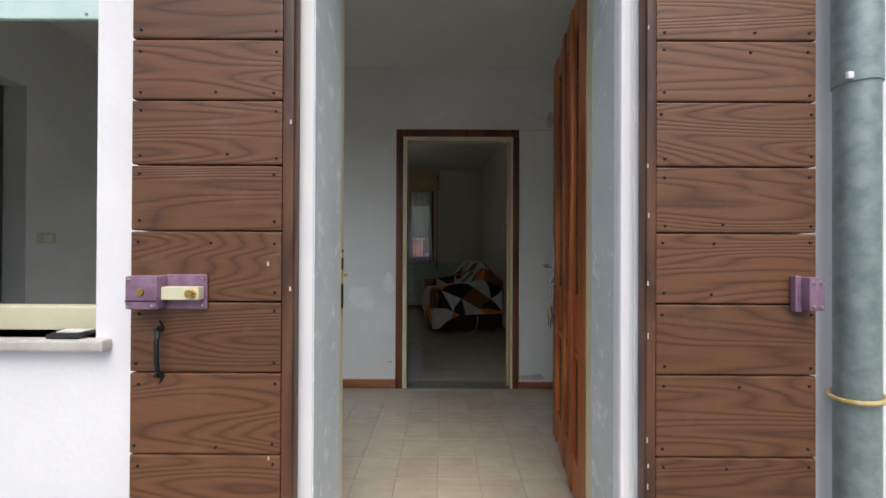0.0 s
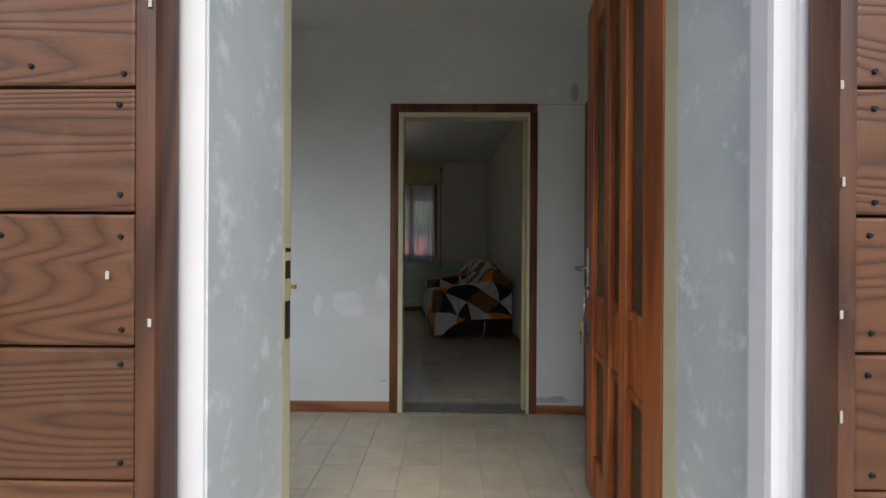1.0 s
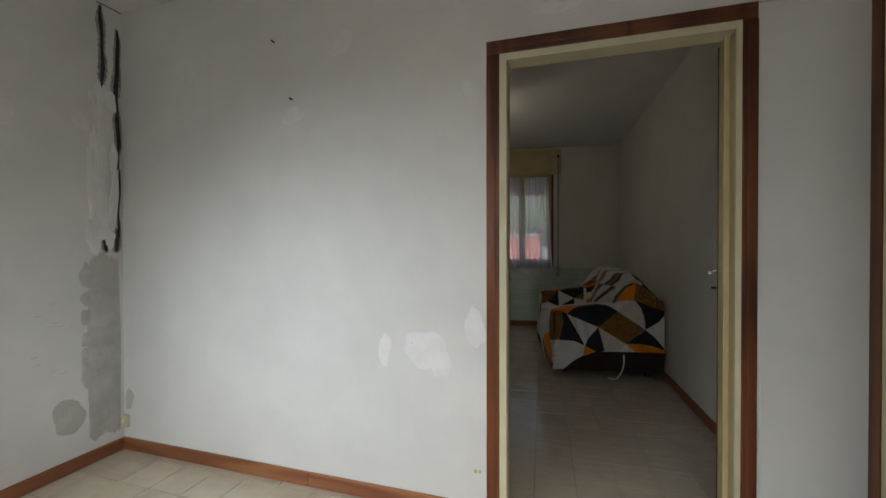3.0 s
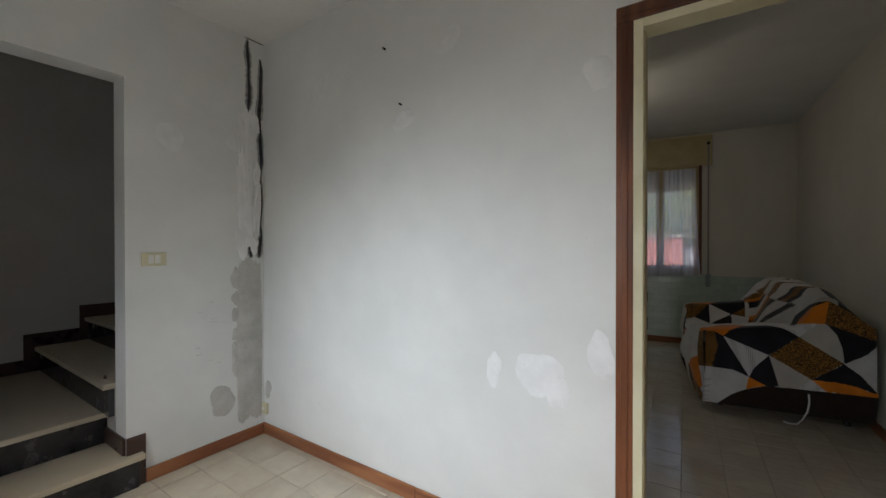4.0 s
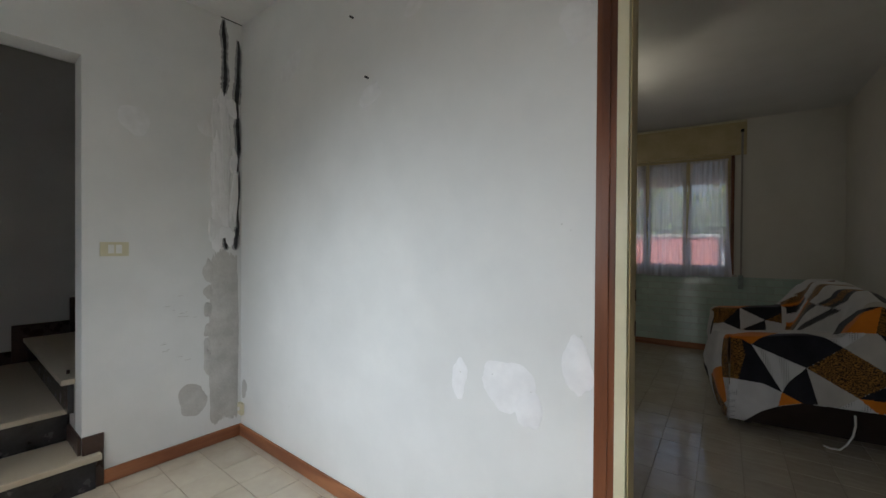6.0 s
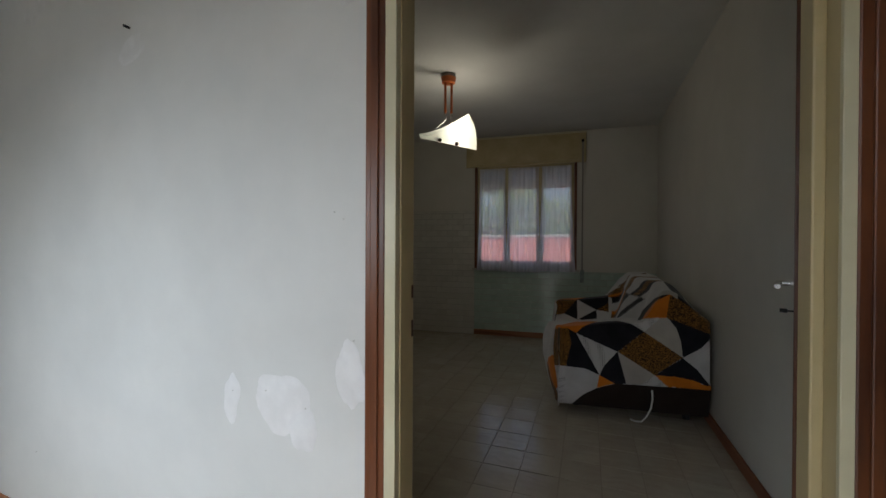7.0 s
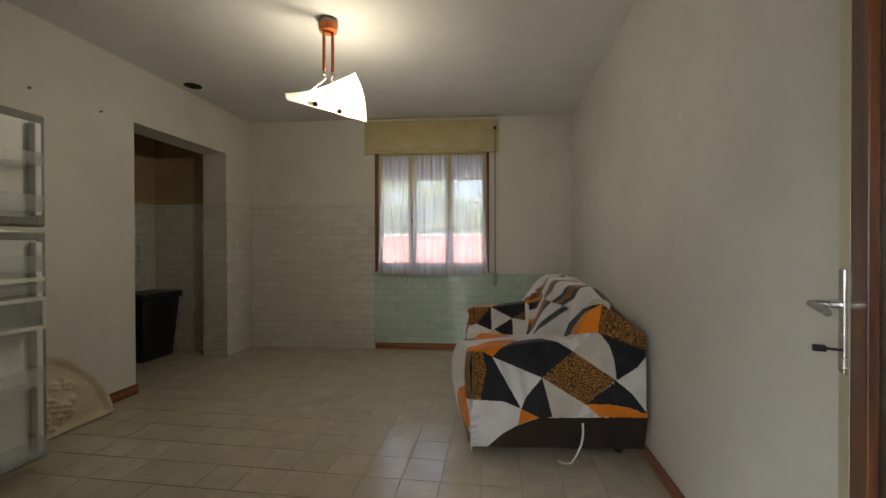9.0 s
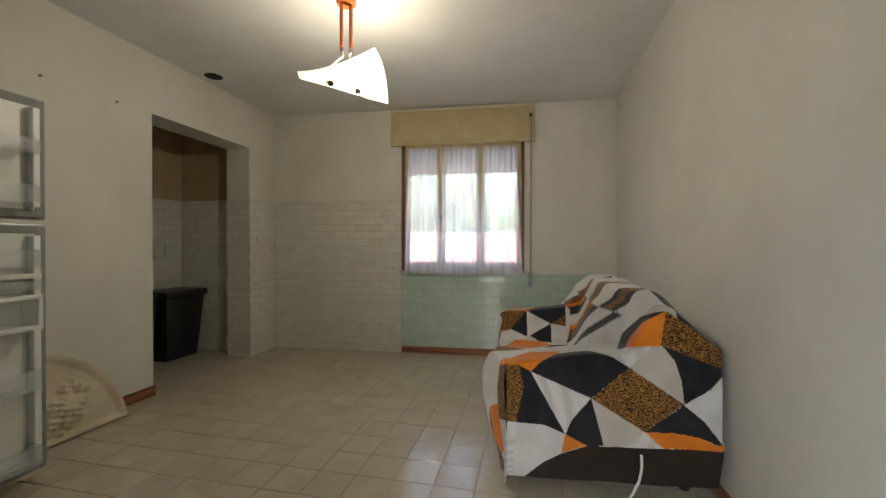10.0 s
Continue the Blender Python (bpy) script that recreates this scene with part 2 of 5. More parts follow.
def place_of(ob):
    m = Matrix.Translation(ob.location)
    return place_of(ob.parent) @ ob.matrix_parent_inverse @ m if ob.parent else m @ ob.rotation_euler.to_matrix().to_4x4()


def part(name, bm, material, parent, label="", smooth=False):
    """One mesh, built in the place's coordinates, under its thing or part."""
    ob = new(name, mesh_of(name, bm, material, smooth))
    ob.parent = parent
    if parent.data is None:
        ob.matrix_parent_inverse = Matrix.Translation(-parent.location)
    return tagged(ob, label)


def solid(name, bm, material, label, category, kind="", group="", smooth=False):
    return tagged(new(name, mesh_of(name, bm, material, smooth)), label, category, group, kind)


def structure(name, bm, material, label, category):
    return solid(name, bm, material, label, category, "structure")


# ---- the plan ----
HL, HR = -2.785, 0.85           # hall, side walls
FO, FI = -2.135, -1.80          # front wall, outer and inner face
T = 0.10                        # partition thickness
# the kitchen stands turned a little against the hall; its numbers are in its own axes and it is turned last
SKEW = Matrix.Rotation(radians(2.7), 4, "Z")
KL, KR, KB = -3.018, 0.845, 4.455  # kitchen, side walls and back wall
CEIL, CEIL_K = 2.68, 2.755
DL, DR, DT = -0.458, 0.466, 2.10  # kitchen doorway
EL, ER, ET = -0.50, 0.452, 2.33  # entrance
AL0, AL1, ALT = 2.815, 3.95, 2.275  # alcove opening
WX0, WX1, WZ0, WZ1 = -1.44, -0.12, 0.935, 2.39  # kitchen window
FX0, FX1, FZ0, FZ1 = -2.46, -1.142, 0.885, 2.27  # hall window
ZT = 1.735                      # top of the white tiles


def top_level():
    return {ob for ob in scene.objects if ob.parent is None}


# front wall with entrance and hall window
structure("wall_front", boxes(
    (-9.0, FX0, FO, FI, -0.15, 6.0), (FX0, FX1, FO, FI, -0.15, FZ0), (FX0, FX1, FO, FI, FZ1, 6.0), (FX1, EL, FO, FI, -0.15, 6.0),
    (EL, ER, FO, FI, ET, 6.0), (EL, ER, FO, FI, -0.15, -0.03), (ER, 9.0, FO, FI, -0.15, 6.0)), M_FACADE, "white painted front wall of the house with entrance and window", "wall")
structure("reveal_lining", boxes((EL, EL + 0.004, FO + 0.005, FI - 0.041, 0, ET - 0.004), (ER - 0.004, ER, FO + 0.005, FI - 0.013, 0, ET - 0.004), (EL, ER, FO + 0.005, FI - 0.05, ET - 0.004, ET)),
          M_REVEAL, "grey limewashed lining of the entrance reveal, flaking and scratched", "wall")
structure("plaster_corner", boxes((0.412, ER - 0.001, FO + 0.001, FO + 0.06, 0, ET - 0.005), bevel=0.012), M_FACADE, "white rounded plaster corner of the entrance", "wall")
structure("wall_front_inner_skin", boxes(
    (HL, FX0, FI, FI + 0.01, 0, CEIL), (FX0, FX1, FI, FI + 0.01, 0, FZ0), (FX0, FX1, FI, FI + 0.01, FZ1, CEIL), (FX1, EL - 0.06, FI, FI + 0.01, 0, CEIL),
    (EL - 0.06, ER + 0.06, FI, FI + 0.01, ET + 0.05, CEIL), (ER + 0.06, HR, FI, FI + 0.01, 0, CEIL)), M_PLASTER, "off-white plastered inside of the front wall", "wall")
structure("door_sill", boxes((EL, ER, FO - 0.03, FI + 0.0, -0.03, -0.004), bevel=0.004), M_STEP, "beige stone door sill of the entrance", "sill")

structure("wall_hall_kitchen", boxes((-3.45, DL, 0, T, 0, 2.99), (DR, HR + T, 0, T, 0, 2.99), (DL, DR, 0, T, DT, 2.99)), M_PLASTER, "off-white patched wall between hall and kitchen", "wall")
structure("wall_hall_stairs", boxes((HL - 0.15, HL, -0.785, 0, 0, CEIL), (HL - 0.15, HL, FI + 0.01, -0.785, 2.19, CEIL)), M_PLASTER, "off-white wall with opening to the stairs", "wall")
structure("wall_hall_side", boxes((HR, HR + T, -0.13, 0, 0, CEIL), (HR, HR + T, FI, -0.97, 0, CEIL), (HR, HR + T, -0.97, -0.13, DT, CEIL)), M_PLASTER, "off-white side wall of the hall with a doorway", "wall")
structure("ceiling_hall", boxes((-4.5, HR + T, FI, 0, CEIL, CEIL + 0.2)), M_CEIL, "white painted hall ceiling", "ceiling")
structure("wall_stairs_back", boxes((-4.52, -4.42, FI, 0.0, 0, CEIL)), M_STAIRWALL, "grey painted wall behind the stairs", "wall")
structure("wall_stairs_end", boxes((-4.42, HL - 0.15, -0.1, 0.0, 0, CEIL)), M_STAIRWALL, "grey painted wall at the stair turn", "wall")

hall_side = top_level()
structure("wall_kitchen_alcove", boxes((KL - 0.285, KL, T + 0.04, AL0, 0, CEIL_K), (KL - 0.285, KL, AL1, KB, 0, CEIL_K), (KL - 0.285, KL, AL0, AL1, ALT, CEIL_K)), M_PLASTER_K, "cream kitchen wall with the alcove opening", "wall")
structure("wall_kitchen_side", boxes((KR, KR + T, T - 0.05, KB + 0.2, 0, CEIL_K)), M_PLASTER_K, "plain cream kitchen wall behind the sofa", "wall")
structure("wall_kitchen_window", boxes((-4.4, WX0, KB, KB + 0.3, -0.15, 3.2), (WX1, 2.0, KB, KB + 0.3, -0.15, 3.2), (WX0, WX1, KB, KB + 0.3, -0.15, WZ0), (WX0, WX1, KB, KB + 0.3, WZ1 + 0.28, 3.2)), M_PLASTER_K, "cream outer kitchen wall with the window", "wall")
structure("ceiling_kitchen", boxes((KL - 0.285, -1.0, T + 0.04, KB + 0.25, CEIL_K, CEIL_K + 0.2), (-1.0, KR + T, T - 0.05, KB + 0.25, CEIL_K, CEIL_K + 0.2)), M_CEIL, "white painted kitchen ceiling", "ceiling")
structure("wall_alcove_west", boxes((-4.17, -4.07, 2.2, 4.22, 0, CEIL_K)), M_OCHRE, "ochre wall of the alcove above the tiles", "wall")
structure("wall_alcove_north", boxes((-4.07, KL - 0.285, 4.12, 4.22, 0, CEIL_K)), M_OCHRE, "ochre end wall of the alcove above the tiles", "wall")
structure("wall_alcove_south", boxes((-4.07, KL - 0.285, 2.2, 2.3, 0, CEIL_K)), M_OCHRE, "ochre near wall of the alcove", "wall")
structure("ceiling_alcove", boxes((-4.17, KL - 0.285, 2.2, 4.22, CEIL_K, CEIL_K + 0.15)), M_OCHRE, "ochre alcove ceiling", "ceiling")
kitchen_side = top_level() - hall_side
structure("roof_slab", boxes((-4.6, 2.0, FO, KB + 0.3, 3.0, 3.2)), M_CONCRETE, "concrete slab above the rooms", "roof")

# ---- entrance front: shutters, pipe, hall window ----
JOINTS = [0.03, 0.21, 0.39, 0.569, 0.800, 1.0, 1.2, 1.387, 1.571, 1.744, 1.925, 2.115, 2.305]


def screw_mesh(material, r=0.005):
    bm = bmesh.new()
    bmesh.ops.create_cone(bm, cap_ends=True, segments=8, radius1=r, radius2=r * 0.7, depth=0.004, matrix=pose(0, 0, 0, 90, 0, 0))
    return mesh_of("screw", bm, material)


SCREW_DARK, SCREW_STEEL = screw_mesh(M_IRON), screw_mesh(M_CHROME, 0.006)


def screw(mesh, parent, x, y, z):
    ob = new("screw", mesh)
    ob.parent, ob.location = parent, Vector((x, y, z)) - (parent.location if parent.data is None else Vector())
    return ob


def shutter(x0, x1, hinge, label):
    ob = thing("shutter", (x0 + x1) / 2, FO - 0.03, 0.05, label, "shutter", "folded entrance shutters")
    a, b = (x0, x1 - 0.035) if hinge > 0 else (x0 + 0.03, x1)
    for z0, z1 in zip(JOINTS, JOINTS[1:]):
        bm = boxes((a, b, FO - 0.055, FO - 0.012, z0 + 0.002, z1 - 0.002), bevel=0.005)
        part("plank", bm, M_SHUTTER, ob)
        for sx in (a + 0.02, (a + b) / 2 + random.uniform(-0.08, 0.08), b - 0.02):
            for sz in (z0 + 0.025, z1 - 0.03):
                if abs(sx - (a + b) / 2) > 0.1 or random.random() < 0.5:
                    screw(SCREW_DARK, ob, sx + random.uniform(-0.006, 0.006), FO - 0.056, sz + random.uniform(-0.006, 0.006))
    bm = bmesh.new()
    s0, s1 = (b, x1) if hinge > 0 else (x0, a)
    box(bm, s0 + 0.001, s1, FO - 0.06, FO - 0.004, 0.02, 2.315, bevel=0.012)
    part("stile", bm, M_SHEDGE, ob, "weathered rounded hinge stile")
    for z in (0.25, 1.9):
        part("back_brace", boxes((a + 0.03, b - 0.03, FO - 0.0115, FO - 0.002, z, z + 0.08)), M_SHEDGE, ob)
    return ob


left_shutter = shutter(-0.997, -0.535, 1, "brown stained plank shutter with mauve lock and black handle")
right_shutter = shutter(0.457, 0.938, -1, "brown stained plank shutter with a mauve strike plate")
for x, z in ((-0.585, 1.13), (-0.523, 1.53), (-0.522, 1.06), (-0.58, 0.585)):
    part("paint_chip", boxes((x - 0.023, x - 0.018, FO - 0.0615, FO - 0.0603, z - 0.028, z - 0.016), bevel=0.0004), M_SILL, left_shutter)
for x, z in ((0.476, 1.8), (0.474, 1.41), (0.477, 1.27), (0.475, 1.08), (0.476, 0.93), (0.474, 0.64), (0.477, 0.57), (0.476, 0.51)):
    part("paint_chip", boxes((x - 0.016, x - 0.013 + random.random() * 0.002, FO - 0.0615, FO - 0.0603, z - 0.028, z - 0.02 + random.random() * 0.01), bevel=0.0004), M_SILL, right_shutter)

# lock with bolt on the left shutter
lock = part("lock", boxes((-0.973, -0.886, FO - 0.105, FO - 0.057, 0.984, 1.075), bevel=0.006), M_MAUVE, left_shutter, "mauve enamelled rim lock", True)
part("lock_plate", boxes((-0.893, -0.775, FO - 0.064, FO - 0.0565, 0.980, 1.078), bevel=0.004), M_MAUVE, left_shutter, "mauve lock plate")
part("bolt", boxes((-0.885, -0.781, FO - 0.092, FO - 0.066, 1.009, 1.045), bevel=0.003), M_CREAM, left_shutter, "cream painted sliding bolt")
bm = bmesh.new()
rod(bm, (-0.798, FO - 0.11, 1.027), (-0.798, FO - 0.09, 1.027), 0.011)
part("bolt_knob", bm, M_BRASS, left_shutter, smooth=True)
bm = bmesh.new()
rod(bm, (-0.930, FO - 0.111, 1.032), (-0.930, FO - 0.104, 1.032), 0.01)
part("keyhole", bm, M_BRASS, left_shutter)
part("lock_groove", boxes((-0.972, -0.887, FO - 0.1065, FO - 0.105, 1.006, 1.009)), M_IRON, left_shutter)
for x in (-0.963, -0.897):
    for z in (0.994, 1.064):
        screw(SCREW_STEEL, left_shutter, x, FO - 0.107, z)
for z in (0.992, 1.067):
    screw(SCREW_STEEL, left_shutter, -0.785, FO - 0.0655, z)
# iron pull handle with leaf-shaped plates
handle = part("handle", tube(bmesh.new(), [(-0.911, FO - 0.058, 0.927), (-0.913, FO - 0.07, 0.922), (-0.900, FO - 0.08, 0.907), (-0.900, FO - 0.086, 0.9), (-0.900, FO - 0.086, 0.844), (-0.900, FO - 0.08, 0.810), (-0.913, FO - 0.07, 0.796), (-0.911, FO - 0.058, 0.791)], 0.0065), M_IRON, left_shutter, "black iron pull handle", True)
for z, s in ((0.927, 1), (0.791, -1)):
    outline = [(-0.905, z - 0.012 * s), (-0.903, z - 0.012 * s), (-0.898, z), (-0.904, z + 0.01 * s), (-0.911, z + 0.021 * s), (-0.904, z + 0.01 * s), (-0.910, z)]
    part("handle_plate", extrude_outline(bmesh.new(), outline, "y", FO - 0.062, FO - 0.0555), M_IRON, left_shutter)
# strike on the right shutter
part("strike_plate", boxes((0.862, 0.880, FO - 0.075, FO - 0.0565, 0.982, 1.082), bevel=0.003), M_MAUVE, right_shutter, "mauve strike plate")
part("strike_box", boxes((0.878, 0.919, FO - 0.1, FO - 0.055, 0.988, 1.078), bevel=0.005), M_MAUVE, right_shutter, "mauve strike box", True)
for z in (1.000, 1.065):
    screw(SCREW_STEEL, right_shutter, 0.910, FO - 0.1015, z)
    screw(SCREW_STEEL, right_shutter, 0.890, FO - 0.1015, z)

# rain pipe
pipe = thing("downpipe", 1.03, FO - 0.07, -0.15, "galvanised steel rain downpipe with a yellowed clamp", "pipe")
bm = bmesh.new()
rod(bm, (1.03, FO - 0.075, -0.1), (1.03, FO - 0.075, 1.64), 0.049, sides=32)
part("lower_pipe", bm, M_GALV, pipe, smooth=True)
bm = bmesh.new()
rod(bm, (1.03, FO - 0.075, 1.61), (1.03, FO - 0.075, 5.8), 0.053, sides=32)
part("upper_pipe", bm, M_GALV, pipe, smooth=True)
bm = bmesh.new()
tube(bm, [(1.03 + 0.0565 * math.cos(a), FO - 0.075 + 0.0565 * math.sin(a), 0.752 + 0.008 * math.cos(a)) for a in [i * math.pi / 12 for i in range(25)]], 0.007, 8)
part("clamp", bm, surface("yellowed_rusty_wire", (0.4, 0.27, 0.08), (0.55, 0.45, 0.25), 40, 0.6, 0.3), pipe, "yellowed rusty pipe clamp", True)
part("solder_seam", boxes((0.972, 0.989, FO - 0.11, FO - 0.1, 1.615, 1.635), bevel=0.004), M_FACADE, pipe)

# hall window in the front wall
win = thing("window_hall", -1.75, FO, FZ0, "cream painted hall window, open, with a raised roller shutter", "window", kind="structure")
part("window_sill", boxes((FX0 - 0.08, -1.093, FO - 0.035, FI - 0.002, 0.85, 0.885), bevel=0.008), M_SILL, win, "weathered pale stone sill")
part("bottom_rail", boxes((FX0, FX1, FO + 0.1, FO + 0.16, 0.886, 0.962), bevel=0.004), M_CREAM, win)
part("side_post", boxes((FX0, FX0 + 0.05, FO + 0.1, FO + 0.16, 0.962, FZ1), bevel=0.004), M_CREAM, win)
part("side_post", boxes((FX1 - 0.012, FX1, FO + 0.1, FO + 0.16, 0.962, FZ1), bevel=0.003), M_CREAM, win)
M_TEAL = surface("pale_teal_slat_paint", (0.5, 0.66, 0.62), (0.6, 0.74, 0.7), 8, 0.45)
for k in range(9):
    z = 1.88 + k * 0.05
    part("slat" if k else "bottom_bar", boxes((FX0 + 0.01, FX1 - 0.013, FO + 0.03, FO + 0.045, z - (0.03 if not k else 0), z + 0.046), bevel=0.004), M_TEAL, win)
screw(SCREW_STEEL, win, -1.205, FO + 0.028, 1.865)
case = thing("sunglasses_case", -1.21, FO - 0.02, 0.885, "small black case with a white lid on the stone sill", "case")
part("base", boxes((-1.265, -1.165, FO - 0.03, FO + 0.045, 0.885, 0.901), bevel=0.007), M_BLACK, case)
part("lid", boxes((-1.252, -1.175, FO - 0.01, FO + 0.03, 0.901, 0.906), bevel=0.004), M_WHITE, case, "white lid")

# entrance door frame and leaf
frame_front = thing("door_1", 0.0, FI, 0, "cream painted entrance door frame, chipped at the strike plates", "door frame", kind="structure")
part("post", boxes((EL - 0.05, EL + 0.004, FI - 0.04, FI + 0.011, 0, ET + 0.05), bevel=0.005), M_CREAM, frame_front)
part("post", boxes((ER - 0.004, ER + 0.05, FI - 0.012, FI + 0.052, 0, ET + 0.05), bevel=0.005), M_CREAM, frame_front)
part("head", boxes((EL + 0.004, ER - 0.004, FI - 0.048, FI + 0.012, ET - 0.004, ET + 0.05), bevel=0.005), M_CREAM, frame_front)
part("strike_plate", boxes((EL + 0.0042, EL + 0.0055, FI - 0.034, FI + 0.006, 1.03, 1.155), bevel=0.0005), M_CREAM, frame_front, "cream painted strike plate")
for z0, z1 in ((1.075, 1.118), (0.93, 1.02), (1.14, 1.15)):
    part("strike_hole", boxes((EL + 0.005, EL + 0.007, FI - 0.028, FI + 0.0, z0, z1), bevel=0.0006), M_DSKIRT, frame_front)
part("strike_latch", boxes((EL + 0.004, EL + 0.018, FI + 0.0, FI + 0.014, 1.047, 1.058), bevel=0.002), M_BRASS, frame_front)


def leaf_space(ob, hx, hy, fx, fy):
    """Places a leaf built from its hinge along +x, thickness along +y, at hinge and free edge."""
    ob.location = (hx, hy, 0)
    ob.rotation_euler = (0, 0, math.atan2(fy - hy, fx - hx))
    return math.hypot(fx - hx, fy - hy)


def leaf_part(name, bm, material, parent, label="", smooth=False):
    ob = new(name, mesh_of(name, bm, material, smooth))
    ob.parent = parent
    return tagged(ob, label)


entry = tagged(new("entrance_door"), "open honey-brown pine entrance door with reeded glass lights", "door")
EW = leaf_space(entry, 0.478, -1.745, 0.606, -0.82)
L_STILES = ((0.0, 0.145), (0.31, 0.385), (0.52, 0.60), (EW - 0.13, EW))
for u0, u1 in L_STILES:
    leaf_part("stile", boxes((u0, u1, -0.02, 0.03, 0.012, 2.30), bevel=0.005), M_DOOR, entry)
for (a0, a1), (b0, b1) in zip(L_STILES, L_STILES[1:]):
    leaf_part("top_rail", boxes((a1, b0, -0.012, 0.022, 2.17, 2.298), bevel=0.003), M_DOOR, entry)
    leaf_part("bottom_rail", boxes((a1, b0, -0.012, 0.022, 0.014, 0.2), bevel=0.003), M_DOOR, entry)
    leaf_part("middle_rail", boxes((a1, b0, -0.012, 0.022, 0.915, 0.945), (a1, b0, -0.012, 0.022, 0.66, 0.69), bevel=0.004), M_DOOR, entry)
    n = 4
    for i in range(n):
        w = (b0 - a1) / n
        leaf_part("board", boxes((a1 + i * w + 0.001, a1 + (i + 1) * w - 0.001, -0.006, 0.016, 0.692, 0.913), bevel=0.003), M_DOOR, entry)
    leaf_part("glass", boxes((a1, b0, 0.003, 0.008, 0.947, 2.168)), M_REED, entry, "reeded glass light")
    leaf_part("glass", boxes((a1, b0, 0.003, 0.008, 0.202, 0.658)), M_REED, entry, "reeded glass light")

def lever(parent, u, side, z_low, z_high, z_lever, toward, label):
    plate = leaf_part("handle_plate", boxes((u - 0.017, u + 0.017, side - 0.004, side + 0.004, z_low, z_high), bevel=0.003), M_CHROME, parent, label)
    s = 1 if side > 0 else -1
    bm = tube(bmesh.new(), [(u, side, z_lever), (u, side + s * 0.045, z_lever), (u + toward * 0.012, side + s * 0.055, z_lever), (u + toward * 0.06, side + s * 0.055, z_lever), (u + toward * 0.11, side + s * 0.052, z_lever - 0.004)], 0.009)
    leaf_part("lever", bm, M_CHROME, parent, "chrome lever handle", True)


lever(entry, EW - 0.05, 0.034, 0.925, 1.155, 1.06, -1, "chrome handle plate")
lever(entry, EW - 0.05, -0.024, 0.925, 1.155, 1.06, -1, "chrome handle plate")

# keys hanging from the entrance door lock
keys = thing("key_bunch", 0.54, -0.885, 0.95, "bunch of keys with blue and yellow tags hanging from the lock", "keys")
kx, ky = 0.54, -0.885
part("key_in_lock", boxes((kx, kx + 0.045, ky - 0.003, ky + 0.003, 0.955, 0.98), bevel=0.002), M_CHROME, keys)
bm = tube(bmesh.new(), [(kx + 0.002 + 0.004 * (i % 2), ky + 0.004 * ((i // 2) % 2), 0.958 - i * 0.008) for i in range(14)], 0.004, 6)
part("chain", bm, M_CHROME, keys, smooth=True)
ring = tube(bmesh.new(), [(kx + 0.004, ky + 0.018 * math.cos(a), 0.828 + 0.018 * math.sin(a)) for a in [i * math.pi / 10 for i in range(21)]], 0.002, 6)
part("ring", ring, M_CHROME, keys, smooth=True)
for i, (dy, dx, zz, mt) in enumerate(((-0.03, 0.0, 0.79, surface("blue_plastic", (0.02, 0.02, 0.2), (0.04, 0.04, 0.28), 10, 0.4)), (0.018, -0.008, 0.775, surface("yellow_plastic", (0.6, 0.42, 0.02), (0.7, 0.5, 0.04), 10, 0.4)))):
    part("tag", boxes((kx + dx, kx + dx + 0.008, ky + dy * 0.6 - 0.009, ky + dy * 0.6 + 0.009, zz - 0.018, zz + 0.022), bevel=0.003), mt, keys, "plastic key tag")
for i in range(5):
    y0, z0 = ky - 0.05 + i * 0.022, 0.755 - 0.015 * (i % 3)
    bm = boxes((kx + 0.012 * (i % 2), kx + 0.003 + 0.012 * (i % 2), y0 - 0.003, y0 + 0.003, z0 - 0.05, z0), bevel=0.0)
    rod(bm, (kx + 0.012 * (i % 2), y0, z0 + 0.008), (kx + 0.003 + 0.012 * (i % 2), y0, z0 + 0.008), 0.012, sides=12)
    part("key", bm, M_CHROME, keys)

# ---- hall: kitchen doorway trim, side door, skirting ----
d2 = thing("door_2", 0, 0, 0, "mahogany door casing and cream frame of the kitchen doorway", "door frame", kind="structure")


def casing_bar(bm, x0, x1, z0, z1, inner):
    """A moulded casing bar on the hall side; inner: which edge steps back."""
    box(bm, x0, x1, -0.014, -0.001, z0, z1, bevel=0.004)
    if inner == "z":
        box(bm, x0 + 0.015, x1 - 0.015, -0.02, -0.0135, z0 + 0.018, z1 - 0.018, bevel=0.003)
    else:
        box(bm, x0 + 0.018, x1 - 0.018, -0.02, -0.0135, z0 + 0.01, z1 - 0.02, bevel=0.003)
    return bm


part("casing", casing_bar(bmesh.new(), -0.512, DL + 0.005, 0, 2.10, "x"), M_CASING, d2, "mahogany casing")
part("casing", casing_bar(bmesh.new(), DR - 0.005, 0.514, 0, 2.10, "x"), M_CASING, d2, "mahogany casing, chipped")
part("casing", casing_bar(bmesh.new(), -0.512, 0.512, 2.101, 2.16, "z"), M_CASING, d2, "mahogany casing")
part("jamb", boxes((DL, DL + 0.036, -0.012, 0.011, 0, DT), bevel=0.002), M_CREAM, d2, "cream painted jamb")
# the inner faces are the same cream; their shade is put into the colour
part("jamb_lining", boxes((DR - 0.023, DR, 0.001, T + 0.05, 0, DT - 0.033), bevel=0.002), M_CREAM_D, d2, "cream lining, darkened for the shade inside the doorway")
part("jamb", boxes((DR - 0.024, DR, -0.012, 0.0, 0, DT), bevel=0.002), M_CREAM, d2, "cream painted jamb")
part("jamb", boxes((DL + 0.036, DR - 0.023, -0.012, 0.085, DT - 0.032, DT), bevel=0.003), M_CREAM, d2, "cream painted head jamb")
